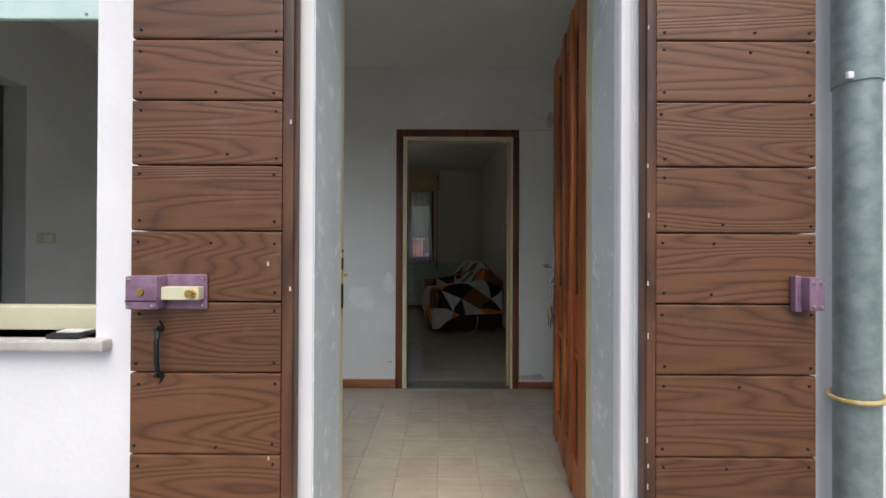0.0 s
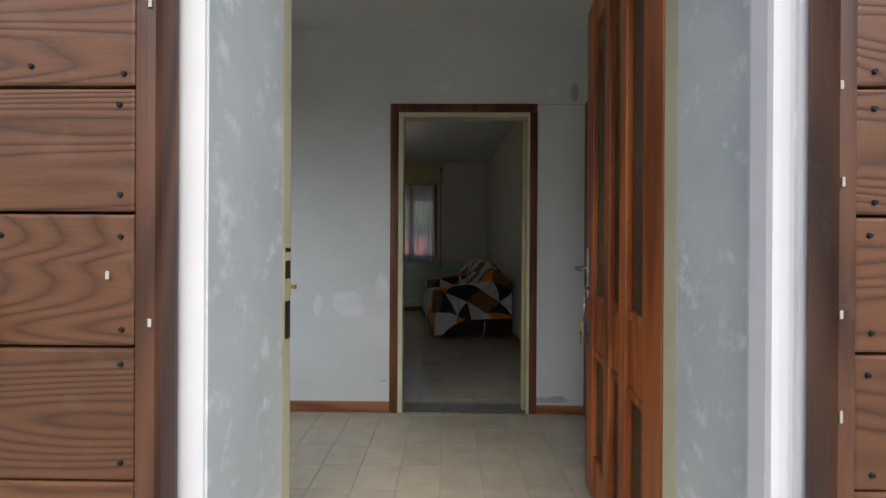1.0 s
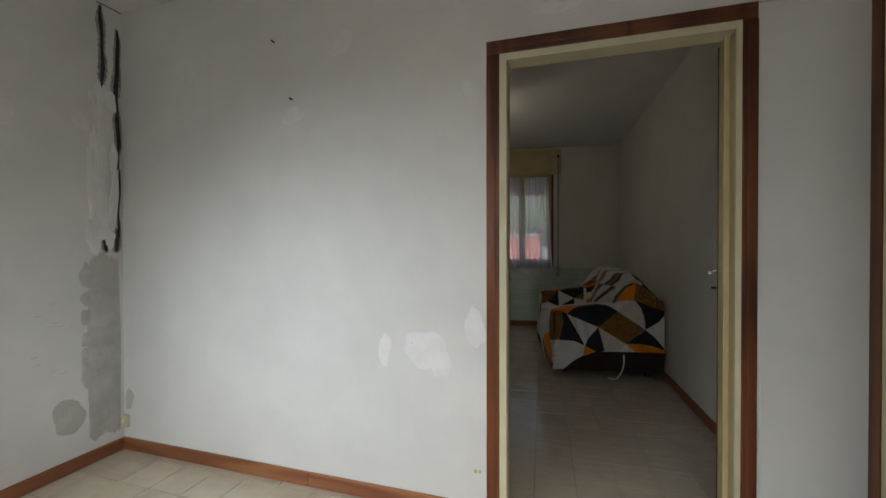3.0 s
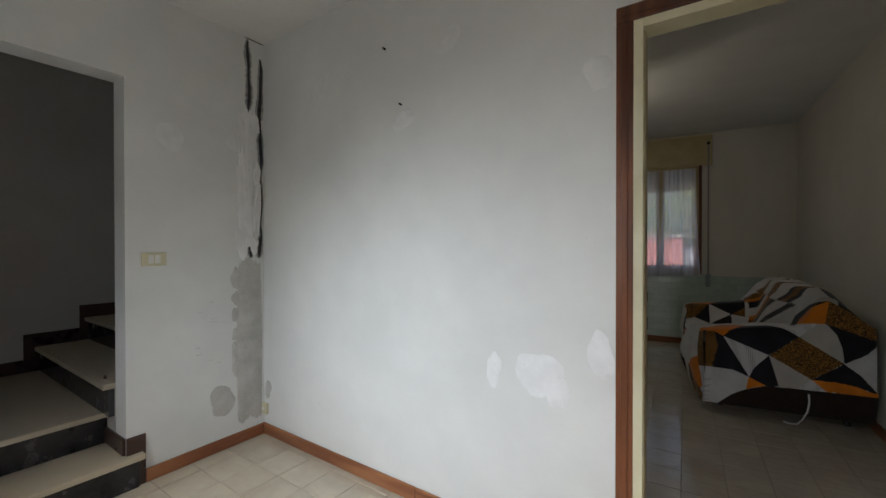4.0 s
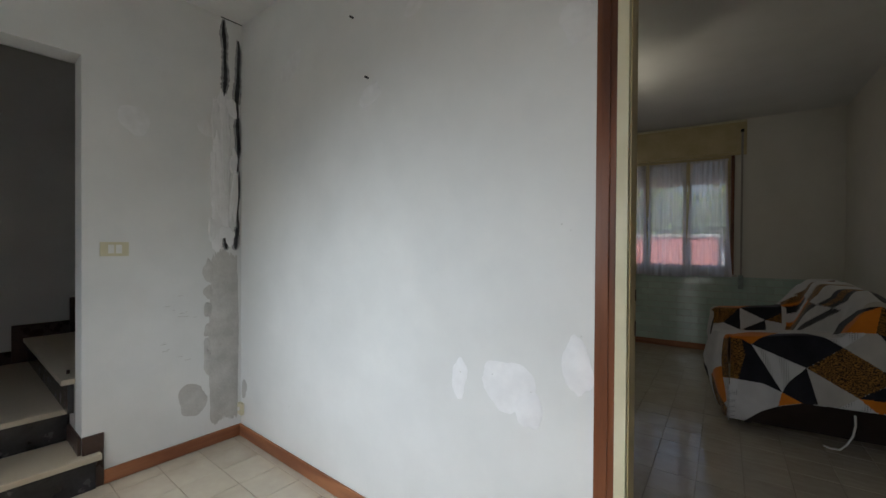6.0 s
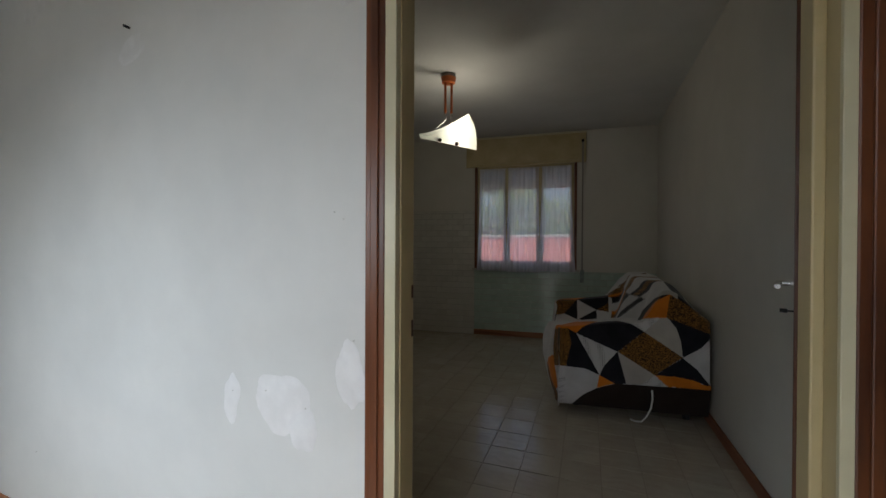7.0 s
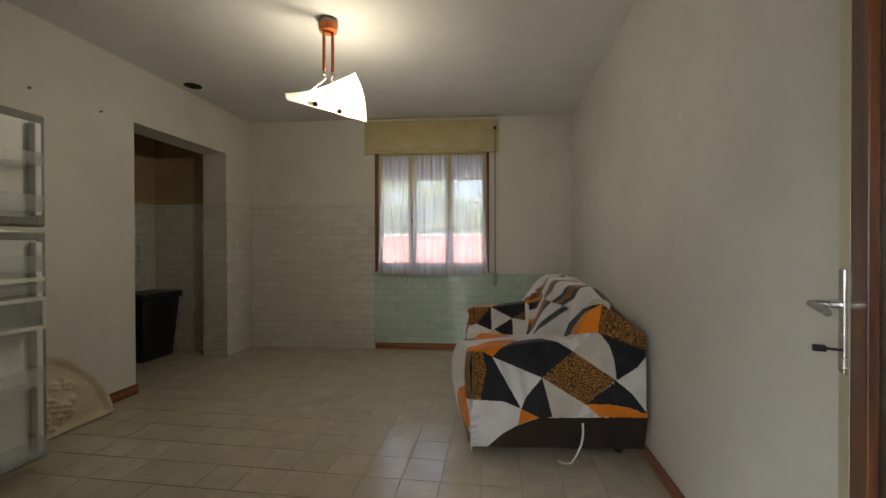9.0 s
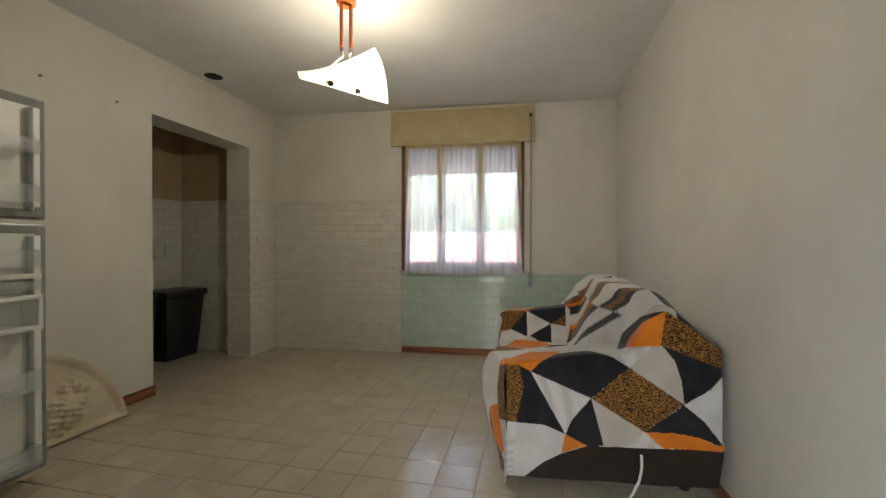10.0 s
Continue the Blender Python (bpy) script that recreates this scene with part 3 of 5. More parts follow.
# left lining and stop take the darker tone for doorway shade too
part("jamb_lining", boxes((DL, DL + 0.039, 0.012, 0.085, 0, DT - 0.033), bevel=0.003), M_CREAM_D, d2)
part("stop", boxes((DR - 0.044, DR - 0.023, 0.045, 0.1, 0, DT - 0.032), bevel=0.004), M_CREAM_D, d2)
part("threshold", boxes((DL + 0.036, DR - 0.023, -0.012, T + 0.06, -0.01, 0.004), bevel=0.002), M_THRESH, d2, "grey stone threshold")
for z0, z1 in ((1.085, 1.12), (0.98, 1.025)):
    part("strike_hole", boxes((DL + 0.0395, DL + 0.041, 0.071, 0.08, z0, z1)), M_SHEDGE, d2)
structure("doorway_lining_kitchen", boxes((DL - 0.07, DL - 0.001, T, T + 0.014, 0, DT + 0.07), (DR + 0.001, DR + 0.05, T, T + 0.014, 0, DT + 0.07), (DL - 0.001, DR + 0.001, T, T + 0.014, DT, DT + 0.07)), M_CASING, "mahogany casing on the kitchen side", "trim")

# glazed kitchen door, swung open towards the side wall
kd = tagged(new("kitchen_door"), "open mahogany-framed kitchen door with a large reeded pane", "door")
KW = leaf_space(kd, 0.463, T + 0.075, 0.737, 0.93)
leaf_part("stile", boxes((0.0, 0.05, -0.02, 0.02, 0.012, 2.09), bevel=0.003), M_CASING, kd)
leaf_part("stile", boxes((KW - 0.155, KW - 0.0665, -0.02, 0.02, 0.012, 2.09), bevel=0.003), M_CASING, kd)
leaf_part("edge_strip", boxes((KW - 0.066, KW, -0.02, 0.02, 0.012, 2.09), bevel=0.002), M_CREAM, kd, "cream painted door edge")
leaf_part("top_rail", boxes((0.05, KW - 0.155, -0.02, 0.02, 1.99, 2.09), bevel=0.003), M_CASING, kd)
leaf_part("bottom_rail", boxes((0.05, KW - 0.155, -0.02, 0.02, 0.012, 0.2), bevel=0.003), M_CASING, kd)
leaf_part("pane", boxes((0.05, KW - 0.155, -0.003, 0.003, 0.2, 1.99)), M_REED, kd, "large reeded glass pane")
lever(kd, KW - 0.042, 0.024, 0.95, 1.18, 1.10, -1, "chrome handle plate")
leaf_part("key", boxes((KW - 0.045, KW - 0.039, 0.028, 0.052, 0.998, 1.004), (KW - 0.049, KW - 0.035, 0.052, 0.074, 0.994, 1.008), bevel=0.001), M_IRON, kd, "dark iron key")

# side door of the hall, closed
d3 = thing("door_3", HR, -0.55, 0, "closed pale door with mahogany casing in the side wall", "door", kind="structure")
part("casing", boxes((HR - 0.014, HR - 0.001, -0.075, -0.022, 0, 2.16), bevel=0.004), M_CASING, d3, "mahogany casing")
part("casing", boxes((HR - 0.014, HR - 0.001, -1.03, -0.975, 0, 2.16), bevel=0.004), M_CASING, d3, "mahogany casing")
part("casing", boxes((HR - 0.014, HR - 0.001, -0.974, -0.076, 2.10, 2.16), bevel=0.004), M_CASING, d3, "mahogany casing")
part("jamb", boxes((HR - 0.008, HR + T, -0.155, -0.13, 0, DT), bevel=0.003), M_CREAM, d3, "cream painted jamb")
part("jamb_face", boxes((HR - 0.01, HR - 0.001, -0.13, -0.0755, 0, DT - 0.002), bevel=0.003), M_CREAM, d3, "cream painted frame face")
part("jamb", boxes((HR - 0.008, HR + T, -0.97, -0.945, 0, DT), bevel=0.003), M_CREAM, d3, "cream painted jamb")
part("leaf", boxes((HR + 0.05, HR + 0.09, -0.943, -0.157, 0.01, DT - 0.005), bevel=0.003), surface("pale_green_door_paint", (0.5, 0.57, 0.52), (0.58, 0.64, 0.59), 4, 0.4), d3, "pale green painted leaf")
for z in (1.06,):
    part("hinge", boxes((HR + 0.042, HR + 0.05, -0.18, -0.165, z, z + 0.07), bevel=0.003), M_IRON, d3)


def skirting(name, x0, x1, y0, y1, along, h=0.075):
    bm = boxes((x0, x1, y0, y1, 0.001, h), bevel=0.005)
    return structure(name, bm, M_SKIRT if along == "x" else M_SKIRTY, "reddish-brown wooden skirting board", "baseboard")


skirting("baseboard_hall_left_half", HL + 0.016, -1.45, -0.015, -0.001, "x")
skirting("baseboard_hall_right_half", -1.448, -0.513, -0.015, -0.001, "x")
skirting("baseboard_hall_corner", 0.513, HR - 0.001, -0.015, -0.001, "x", 0.06)
skirting("baseboard_hall_stairs", HL + 0.001, HL + 0.015, -0.7, -0.001, "y")
hall_side = top_level()
skirting("baseboard_kitchen_side", KR - 0.015, KR - 0.001, T + 0.03, KB + 0.14, "y")
skirting("baseboard_kitchen_window", WX0 - 0.025, KR - 0.001, KB - 0.015, KB - 0.001, "x")
skirting("baseboard_kitchen_alcove", KL + 0.001, KL + 0.015, T + 0.05, AL0 + 0.01, "y", 0.085)
kitchen_side |= top_level() - hall_side

# ---- stairs ----
stairs = thing("staircase", -3.4, -1.2, 0, "staircase with beige stone treads and black veined risers", "stairs", kind="structure")
part("riser", boxes((-2.785, -2.76, FI + 0.01, -0.735, 0, 0.148)), M_RISER, stairs, "black veined marble riser")
part("tread", boxes((-3.06, -2.73, FI + 0.01, -0.715, 0.15, 0.18), bevel=0.006), M_STEP, stairs, "polished beige stone tread")
part("riser", boxes((-3.085, -3.06, FI + 0.01, -0.788, 0.18, 0.328)), M_RISER, stairs, "black veined marble riser")
part("tread", boxes((-4.45, -3.03, FI + 0.01, -0.79, 0.33, 0.36), bevel=0.006), M_STEP, stairs, "polished beige stone landing")
part("riser", boxes((-4.45, HL - 0.15, -0.815, -0.79, 0.36, 0.508)), M_RISER, stairs, "black veined marble riser")
part("tread", boxes((-4.45, HL - 0.15, -0.84, -0.53, 0.51, 0.54), bevel=0.006), M_STEP, stairs, "polished beige stone tread")
part("riser", boxes((-4.45, HL - 0.15, -0.53, -0.505, 0.54, 0.688)), M_RISER, stairs, "black veined marble riser")
part("tread", boxes((-4.45, HL - 0.15, -0.555, -0.1, 0.69, 0.72), bevel=0.006), M_STEP, stairs, "polished beige stone tread")
part("core", boxes((-3.06, -2.801, FI + 0.01, -0.75, 0, 0.149), (-4.45, -3.086, FI + 0.01, -0.816, 0, 0.329), (-4.45, HL - 0.151, -0.788, -0.531, 0, 0.509), (-4.45, HL - 0.151, -0.503, -0.1, 0, 0.689)), M_CONCRETE, stairs)
sk = lambda *b: part("skirting", boxes(b, bevel=0.003), M_DSKIRT, stairs, "dark brown stair skirting")
sk(-4.42, -4.405, FI + 0.01, -0.9, 0.361, 0.455)
sk(-4.42, -4.405, -0.9, -0.585, 0.361, 0.64)
sk(-4.42, -4.405, -0.585, -0.1, 0.541, 0.82)
sk(-2.788, -2.773, -0.785, -0.70, 0.0, 0.27)
sk(-3.06, -2.789, -0.80, -0.786, 0.181, 0.27)
sk(-3.075, -3.06, -0.80, -0.786, 0.181, 0.56)

# ---- wall damage, filler, nails ----
M_FILLER = surface("white_filler", (0.75, 0.75, 0.75), (0.82, 0.82, 0.82), 14, 0.85, bump=0.2, fine=60)
M_FAINT = surface("sanded_filler", (0.69, 0.695, 0.685), (0.77, 0.775, 0.77), 14, 0.8, bump=0.15, fine=60)
M_CEMENT = surface("grey_cement_render", (0.42, 0.41, 0.38), (0.55, 0.54, 0.51), 8, 0.9, bump=0.5, fine=70)
M_SOOT = surface("black_chase", (0.012, 0.012, 0.014), (0.05, 0.05, 0.055), 25, 0.95, bump=0.5, fine=60)


def blot(seed, plane, a, b, w, h, out, material, name, label, category, rag=0.25, n=48, square=0.0, tilt=0.0):
    """A ragged thin patch on a wall plane; a, b: its middle along the wall and upwards."""
    rnd = random.Random(seed)
    ph = [rnd.uniform(0, 6.28) for _ in range(5)]
    bm = bmesh.new()
    rim = []
    for i in range(n):
        t = i * 2 * math.pi / n
        r = 1 + rag * sum(math.sin((k + 2) * t + ph[k]) / (k + 1.5) for k in range(5)) + rnd.uniform(-0.03, 0.03)
        c, s = math.cos(t), math.sin(t)
        q = max(abs(c), abs(s))
        r *= (1 - square) + square / q
        u, v = r * c * w / 2, r * s * h / 2
        rim.append((a + u * math.cos(tilt) - v * math.sin(tilt), b + u * math.sin(tilt) + v * math.cos(tilt)))
    axis, at = plane
    put = (lambda u, v, d: (u, at + d, v)) if axis == "y" else (lambda u, v, d: (at + d, u, v))
    mid = bm.verts.new(put(a, b, out))
    inner = [bm.verts.new(put(a + (u - a) * 0.85, b + (v - b) * 0.85, out)) for u, v in rim]
    outer = [bm.verts.new(put(u, v, out * 0.1)) for u, v in rim]
    for i in range(n):
        j = (i + 1) % n
        bm.faces.new((mid, inner[i], inner[j]))
        bm.faces.new((inner[i], outer[i], outer[j], inner[j]))
    ob = solid(name, bm, material, label, category, "structure", smooth=True)
    return ob


WA, WS = ("y", 0.0), ("x", HL)
for i, (a, b, w, h, tilt) in enumerate(((-0.81, 0.76, 0.22, 0.17, -0.5), (-0.73, 0.695, 0.1, 0.13, 0.2), (-1.018, 0.745, 0.07, 0.15, 0), (-0.567, 0.875, 0.085, 0.2, 0.1), (-2.2, 2.25, 0.2, 0.13, 0.5), (-1.535, 1.94, 0.16, 0.09, 0.5), (-1.25, 2.27, 0.17, 0.08, 0.7), (-0.575, 1.95, 0.1, 0.15, 0.2), (-0.19, 2.28, 0.2, 0.07, 0.1), (0.66, 2.25, 0.16, 0.07, 0.0))):
    blot(i, WA, a, b, w, h, -0.002 - 0.0012 * (i % 2), M_FILLER if i < 4 else M_FAINT, "filler_patch", "rough patch of white filler on the hall wall", "wall patch", 0.16, tilt=tilt)
blot(20, WA, 0.77, 2.245, 0.06, 0.13, -0.002, M_CEMENT, "cement_patch", "small grey patch near the wall corner", "wall patch", 0.1)
blot(21, WA, 0.6, 0.095, 0.26, 0.05, -0.002, M_CEMENT, "plaster_damage", "flaked plaster above the skirting", "wall patch", 0.3)
blot(22, WA, -2.74, 0.31, 0.07, 0.12, -0.002, M_CEMENT, "plaster_damage", "grey flaked plaster above the socket", "wall patch", 0.2)
blot(33, WA, 0.522, 0.75, 0.02, 0.5, -0.002, M_FILLER, "filler_patch", "white filler beside the casing", "wall patch", 0.3)
blot(34, WA, 0.522, 0.25, 0.03, 0.36, -0.002, M_FILLER, "filler_patch", "white filler beside the casing", "wall patch", 0.3)
for i, (a, b, w, h) in enumerate(((-0.57, 1.92, 0.14, 0.16), (-0.2, 1.96, 0.12, 0.1))):
    blot(40 + i, WS, a, b, w, h, 0.002, M_FAINT, "filler_patch", "white filler on the stair-side wall", "wall patch", 0.12)
blot(50, WS, -0.285, 0.31, 0.15, 0.2, 0.002, M_CEMENT, "cement_patch", "round grey cement patch low on the wall", "wall patch", 0.14)
blot(51, WS, -0.105, 0.66, 0.17, 1.1, 0.003, M_CEMENT, "cement_strip", "grey cement strip filling the wall chase", "wall patch", 0.06, n=120, square=0.85)
for i, (b, h) in enumerate(((1.08, 0.16), (0.84, 0.1), (0.72, 0.08), (0.52, 0.18), (0.95, 0.09), (0.62, 0.1))):
    blot(60 + i, WS, -0.195, b, 0.06, h, 0.0025, M_CEMENT, "cement_patch", "ragged cement edge of the wall chase", "wall patch", 0.2)
blot(70, WS, -0.125, 1.72, 0.11, 0.95, 0.007, M_FILLER, "plaster_strip", "lumpy white plaster in the wall chase", "wall patch", 0.09, n=150, square=0.8)
blot(71, WS, -0.06, 2.12, 0.1, 0.13, 0.006, M_FILLER, "plaster_strip", "lumpy white plaster in the wall chase", "wall patch", 0.2)
for i, (a, b, w, h) in enumerate(((-0.155, 2.02, 0.05, 0.3), (-0.165, 1.62, 0.05, 0.42), (-0.16, 1.36, 0.07, 0.2), (-0.09, 1.31, 0.1, 0.12), (-0.1, 1.85, 0.06, 0.5), (-0.05, 1.78, 0.04, 0.2))):
    blot(80 + i, WS, a, b, w, h, 0.0072 + 0.0006 * i, M_FILLER if i % 2 else M_FAINT, "plaster_strip", "lumpy white plaster smeared over the wall chase", "wall patch", 0.34)
blot(72, WS, -0.045, 1.55, 0.05, 0.35, 0.006, M_FILLER, "plaster_strip", "lumpy white plaster in the wall chase", "wall patch", 0.3)
M_SMEAR = surface("grey_soot_smear", (0.2, 0.2, 0.2), (0.42, 0.42, 0.41), 18, 0.95)


def chase(seed, a, z0, z1, w, out, material, wave=0.005):
    """A wavering groove mark up the wall."""
    rnd = random.Random(seed)
    ph = [rnd.uniform(0, 6.28) for _ in range(4)]
    bm = bmesh.new()
    rows = []
    n = 60
    for i in range(n + 1):
        z = z0 + (z1 - z0) * i / n
        c = a + wave * math.sin(z * 11 + ph[0]) + wave * 0.4 * math.sin(z * 31 + ph[1])
        half = w / 2 * (0.8 + 0.14 * math.sin(z * 23 + ph[2]) + 0.15 * rnd.uniform(-1, 1)) * min(1, 4 * min(i, n - i) / n + 0.35)
        lo, hi = c - half, min(c + half, -0.001)
        rows.append([bm.verts.new((HL + 0.0004, lo, z)), bm.verts.new((HL + out, lo + half * 0.4, z)), bm.verts.new((HL + out, hi - half * 0.4, z)), bm.verts.new((HL + 0.0004, hi, z))])
    for r0, r1 in zip(rows, rows[1:]):
        for k in range(3):
            bm.faces.new((r0[k], r0[k + 1], r1[k + 1], r1[k]))
    solid("wall_chase", bm, material, "black scorched chase in the wall corner", "wall patch", "structure", smooth=True)


for seed, a, z0, z1, w in ((1, -0.108, 2.15, 2.66, 0.03), (2, -0.026, 1.72, 2.56, 0.03), (3, -0.02, 1.3, 1.72, 0.014), (4, -0.1, 1.22, 1.32, 0.03), (5, -0.03, 1.22, 1.36, 0.03)):
    chase(seed, a, z0 - 0.01, z1 + 0.01, w * 1.9, 0.0022, M_SMEAR)
    chase(seed, a, z0, z1, w, 0.0085 if z0 < 2 else 0.005, M_SOOT)
structure("ceiling_corner_gap", boxes((HL + 0.0005, HL + 0.004, -0.13, -0.001, 2.675, 2.699)), M_SOOT, "dark broken plaster under the ceiling corner", "wall patch")
for i in range(14):
    rnd = random.Random(200 + i)
    a, b, d = -0.45 + rnd.random() * 0.22, 0.55 + rnd.random() * 0.4, rnd.uniform(0.01, 0.035)
    structure("scratch", boxes((HL + 0.0003, HL + 0.0012, a, a + d, b, b + 0.0025)), M_CEMENT, "fine scratch in the wall paint", "scratch")
for x, z in ((-1.657, 2.336), (-1.546, 2.021)):
    nail = bmesh.new()
    rod(nail, (x, -0.02, z), (x, 0.0, z), 0.005, sides=8)
    solid("nail", nail, M_IRON, "short dark nail in the hall wall", "nail")
for x, z in ((-0.87, 0.79), (-0.72, 0.76), (-1.01, 0.77), (-0.555, 0.97), (-2.2, 0.33), (-0.62, 1.32), (-0.59, 1.3)):
    nail = bmesh.new()
    rod(nail, (x, -0.0042, z), (x, 0.0, z), 0.0016, sides=7)
    solid("wall_hole", nail, M_CEMENT, "small screw hole in the hall wall", "hole", "structure")
structure("wall_crack", boxes((0.514, HR - 0.001, -0.0015, -0.0002, 2.157, 2.162)), M_CEMENT, "thin crack beside the door head", "crack")

switch = thing("light_switch", HL, -0.656, 1.22, "cream double light switch on the hall wall", "light switch")
part("plate", boxes((HL + 0.0005, HL + 0.009, -0.716, -0.596, 1.183, 1.257), bevel=0.003), M_CREAM, switch)
for y in (-0.684, -0.652):
    part("rocker", boxes((HL + 0.009, HL + 0.013, y, y + 0.026, 1.197, 1.243), bevel=0.002), M_WHITE, switch)
socket = thing("socket", -2.76, 0, 0.18, "small cream wall socket above the skirting", "socket")
part("plate", boxes((-2.79, -2.735, -0.022, -0.0005, 0.14, 0.215), bevel=0.004), M_CREAM, socket)
bm = bmesh.new()
rod(bm, (-2.762, -0.028, 0.18), (-2.762, -0.02, 0.18), 0.012)
part("outlet", bm, M_WHITE, socket)
mark = thing("socket", -0.55, 0, 0.22, "flush round cable outlet low on the hall wall", "socket")
for x in (-0.565, -0.545):
    bm = bmesh.new()
    rod(bm, (x, -0.003, 0.22), (x, 0, 0.22), 0.008, sides=10)
    part("outlet", bm, M_CREAM_D, mark)

# hall ceiling lamp with hanging glass plates
hl = thing("ceiling_lamp", -1.34, -0.42, CEIL, "brown glass-plate ceiling lamp with brass edges, unlit", "lamp")
bm = bmesh.new()
rod(bm, (-1.34, -0.42, CEIL - 0.001), (-1.34, -0.42, CEIL - 0.03), 0.08, sides=24)
rod(bm, (-1.34, -0.42, CEIL - 0.03), (-1.34, -0.42, CEIL - 0.12), 0.01, sides=12)
part("canopy", bm, M_BRASS, hl, smooth=True)
M_AMBER = surface("brown_smoked_glass", (0.07, 0.035, 0.018), (0.12, 0.065, 0.035), 8, 0.12, bump=0.0)
for i in range(6):
    a = i * math.pi / 3 + 0.3
    m = pose(-1.34, -0.42, CEIL - 0.05, 0, 0, math.degrees(a)) @ pose(0.1, 0, 0, 0, -22, 0)
    outline = [(-0.06, 0.0), (0.06, 0.0), (0.07, -0.1), (0.03, -0.165), (-0.03, -0.165), (-0.07, -0.1)]
    bm = extrude_outline(bmesh.new(), outline, "x", -0.003, 0.003)
    bm.transform(m)
    plate = part("glass_plate", bm, M_AMBER, hl, "smoked brown glass plate")
    rim = [m @ Vector((0.0, u, v)) for u, v in outline + outline[:1]]
    part("brass_edge", tube(bmesh.new(), rim, 0.0025, 6), M_BRASS, hl)

hall_side = top_level()
# ---- kitchen window ----
kw = thing("window_kitchen", (WX0 + WX1) / 2, KB, WZ0, "three-light cream window with brown surround and half-lowered roller shutter", "window", kind="structure")
part("side_board", boxes((WX0 - 0.02, WX0 + 0.012, KB - 0.02, KB + 0.09, WZ0 - 0.005, 2.34), bevel=0.003), M_CASING, kw, "dark brown side board")
part("side_board", boxes((WX1 - 0.012, WX1 + 0.02, KB - 0.02, KB + 0.09, WZ0 - 0.005, 2.34), bevel=0.003), M_CASING, kw, "dark brown side board")
part("window_sill", boxes((WX0 - 0.05, WX1 + 0.05, KB - 0.035, KB + 0.299, WZ0 - 0.03, WZ0 - 0.004), bevel=0.004), M_SILL, kw, "stone window sill")
sash_x = [WX0 + 0.013, WX0 + 0.425, WX0 + 0.87, WX1 - 0.013]
for i in range(3):
    a, b = sash_x[i] + 0.001, sash_x[i + 1] - 0.001
    s = part("sash", boxes((a, a + 0.045, KB + 0.02, KB + 0.06, WZ0, 2.37), (b - 0.045, b, KB + 0.02, KB + 0.06, WZ0, 2.37), (a + 0.045, b - 0.045, KB + 0.02, KB + 0.06, WZ0, WZ0 + 0.1), (a + 0.045, b - 0.045, KB + 0.02, KB + 0.06, 2.30, 2.37), bevel=0.003), M_CREAM_D, kw, "cream painted sash")
    g = part("pane", boxes((a + 0.045, b - 0.045, KB + 0.038, KB + 0.042, WZ0 + 0.1, 2.30)), M_GLASS, s)
    g.visible_shadow = False
part("handle", tube(bmesh.new(), [(-1.005, KB + 0.02, 1.55), (-1.005, KB - 0.03, 1.55), (-1.045, KB - 0.035, 1.525), (-1.065, KB - 0.035, 1.51)], 0.008), M_CHROME, kw, "chrome window handle", True)
part("handle", tube(bmesh.new(), [(-1.005, KB - 0.03, 1.55), (-0.975, KB - 0.035, 1.575), (-0.96, KB - 0.035, 1.585)], 0.007), M_CHROME, kw, "chrome window handle", True)
part("handle_plate", boxes((-1.017, -0.993, KB + 0.012, KB + 0.02, 1.46, 1.64), bevel=0.002), M_CHROME, kw)
# roller shutter, lowered to the upper part, light slots between the slats
# opaque slats; light shining through them is put into this lighter, pinker tone
M_SLAT = surface("pinkish_backlit_slat", (0.5, 0.4, 0.38), (0.58, 0.48, 0.46), 10, 0.5)
for k in range(9):
    z = 2.035 + k * 0.052
    bm = boxes((WX0 + 0.01, WX1 - 0.01, KB + 0.14, KB + 0.155, z, z + 0.04), bevel=0.003)
    x = WX0 + 0.01
    while x < WX1 - 0.03:
        box(bm, x, min(x + 0.026, WX1 - 0.01), KB + 0.144, KB + 0.151, z + 0.04, z + 0.0519)
        x += 0.056
    part("slat", bm, M_SLAT, kw, "pinkish roller shutter slat, tinted for light shining through")
part("shutter_rail", boxes((WX0 - 0.001, WX0 + 0.012, KB + 0.12, KB + 0.17, WZ0, 2.75), (WX1 - 0.012, WX1 + 0.001, KB + 0.12, KB + 0.17, WZ0, 2.75)), M_GALV, kw)
# box over the window
bx = thing("shutter_box", (WX0 + WX1) / 2, KB, 2.36, "yellowed cream roller-shutter box above the window", "shutter box")
part("board", boxes((WX0 - 0.14, WX1 + 0.13, KB - 0.035, KB - 0.001, 2.335, 2.735), bevel=0.004), M_CREAM_D, bx)
part("panel", boxes((WX0 - 0.03, WX1 + 0.04, KB - 0.05, KB - 0.036, 2.37, 2.69), bevel=0.003), M_CREAM_D, bx)
part("top_strip", boxes((WX0 - 0.14, WX1 + 0.13, KB - 0.045, KB - 0.036, 2.715, 2.735), bevel=0.002), M_CREAM, bx)
strap = thing("shutter_strap", WX1 + 0.085, KB, 0.78, "grey roller-shutter strap with a metal winder", "strap")
part("belt", boxes((WX1 + 0.076, WX1 + 0.096, KB - 0.06, KB - 0.057, 0.9, 2.60)), surface("grey_webbing", (0.25, 0.24, 0.22), (0.34, 0.33, 0.3), 90, 0.9), strap)
part("guide", boxes((WX1 + 0.07, WX1 + 0.102, KB - 0.065, KB - 0.036, 2.59, 2.625), bevel=0.004), M_IRON, strap)
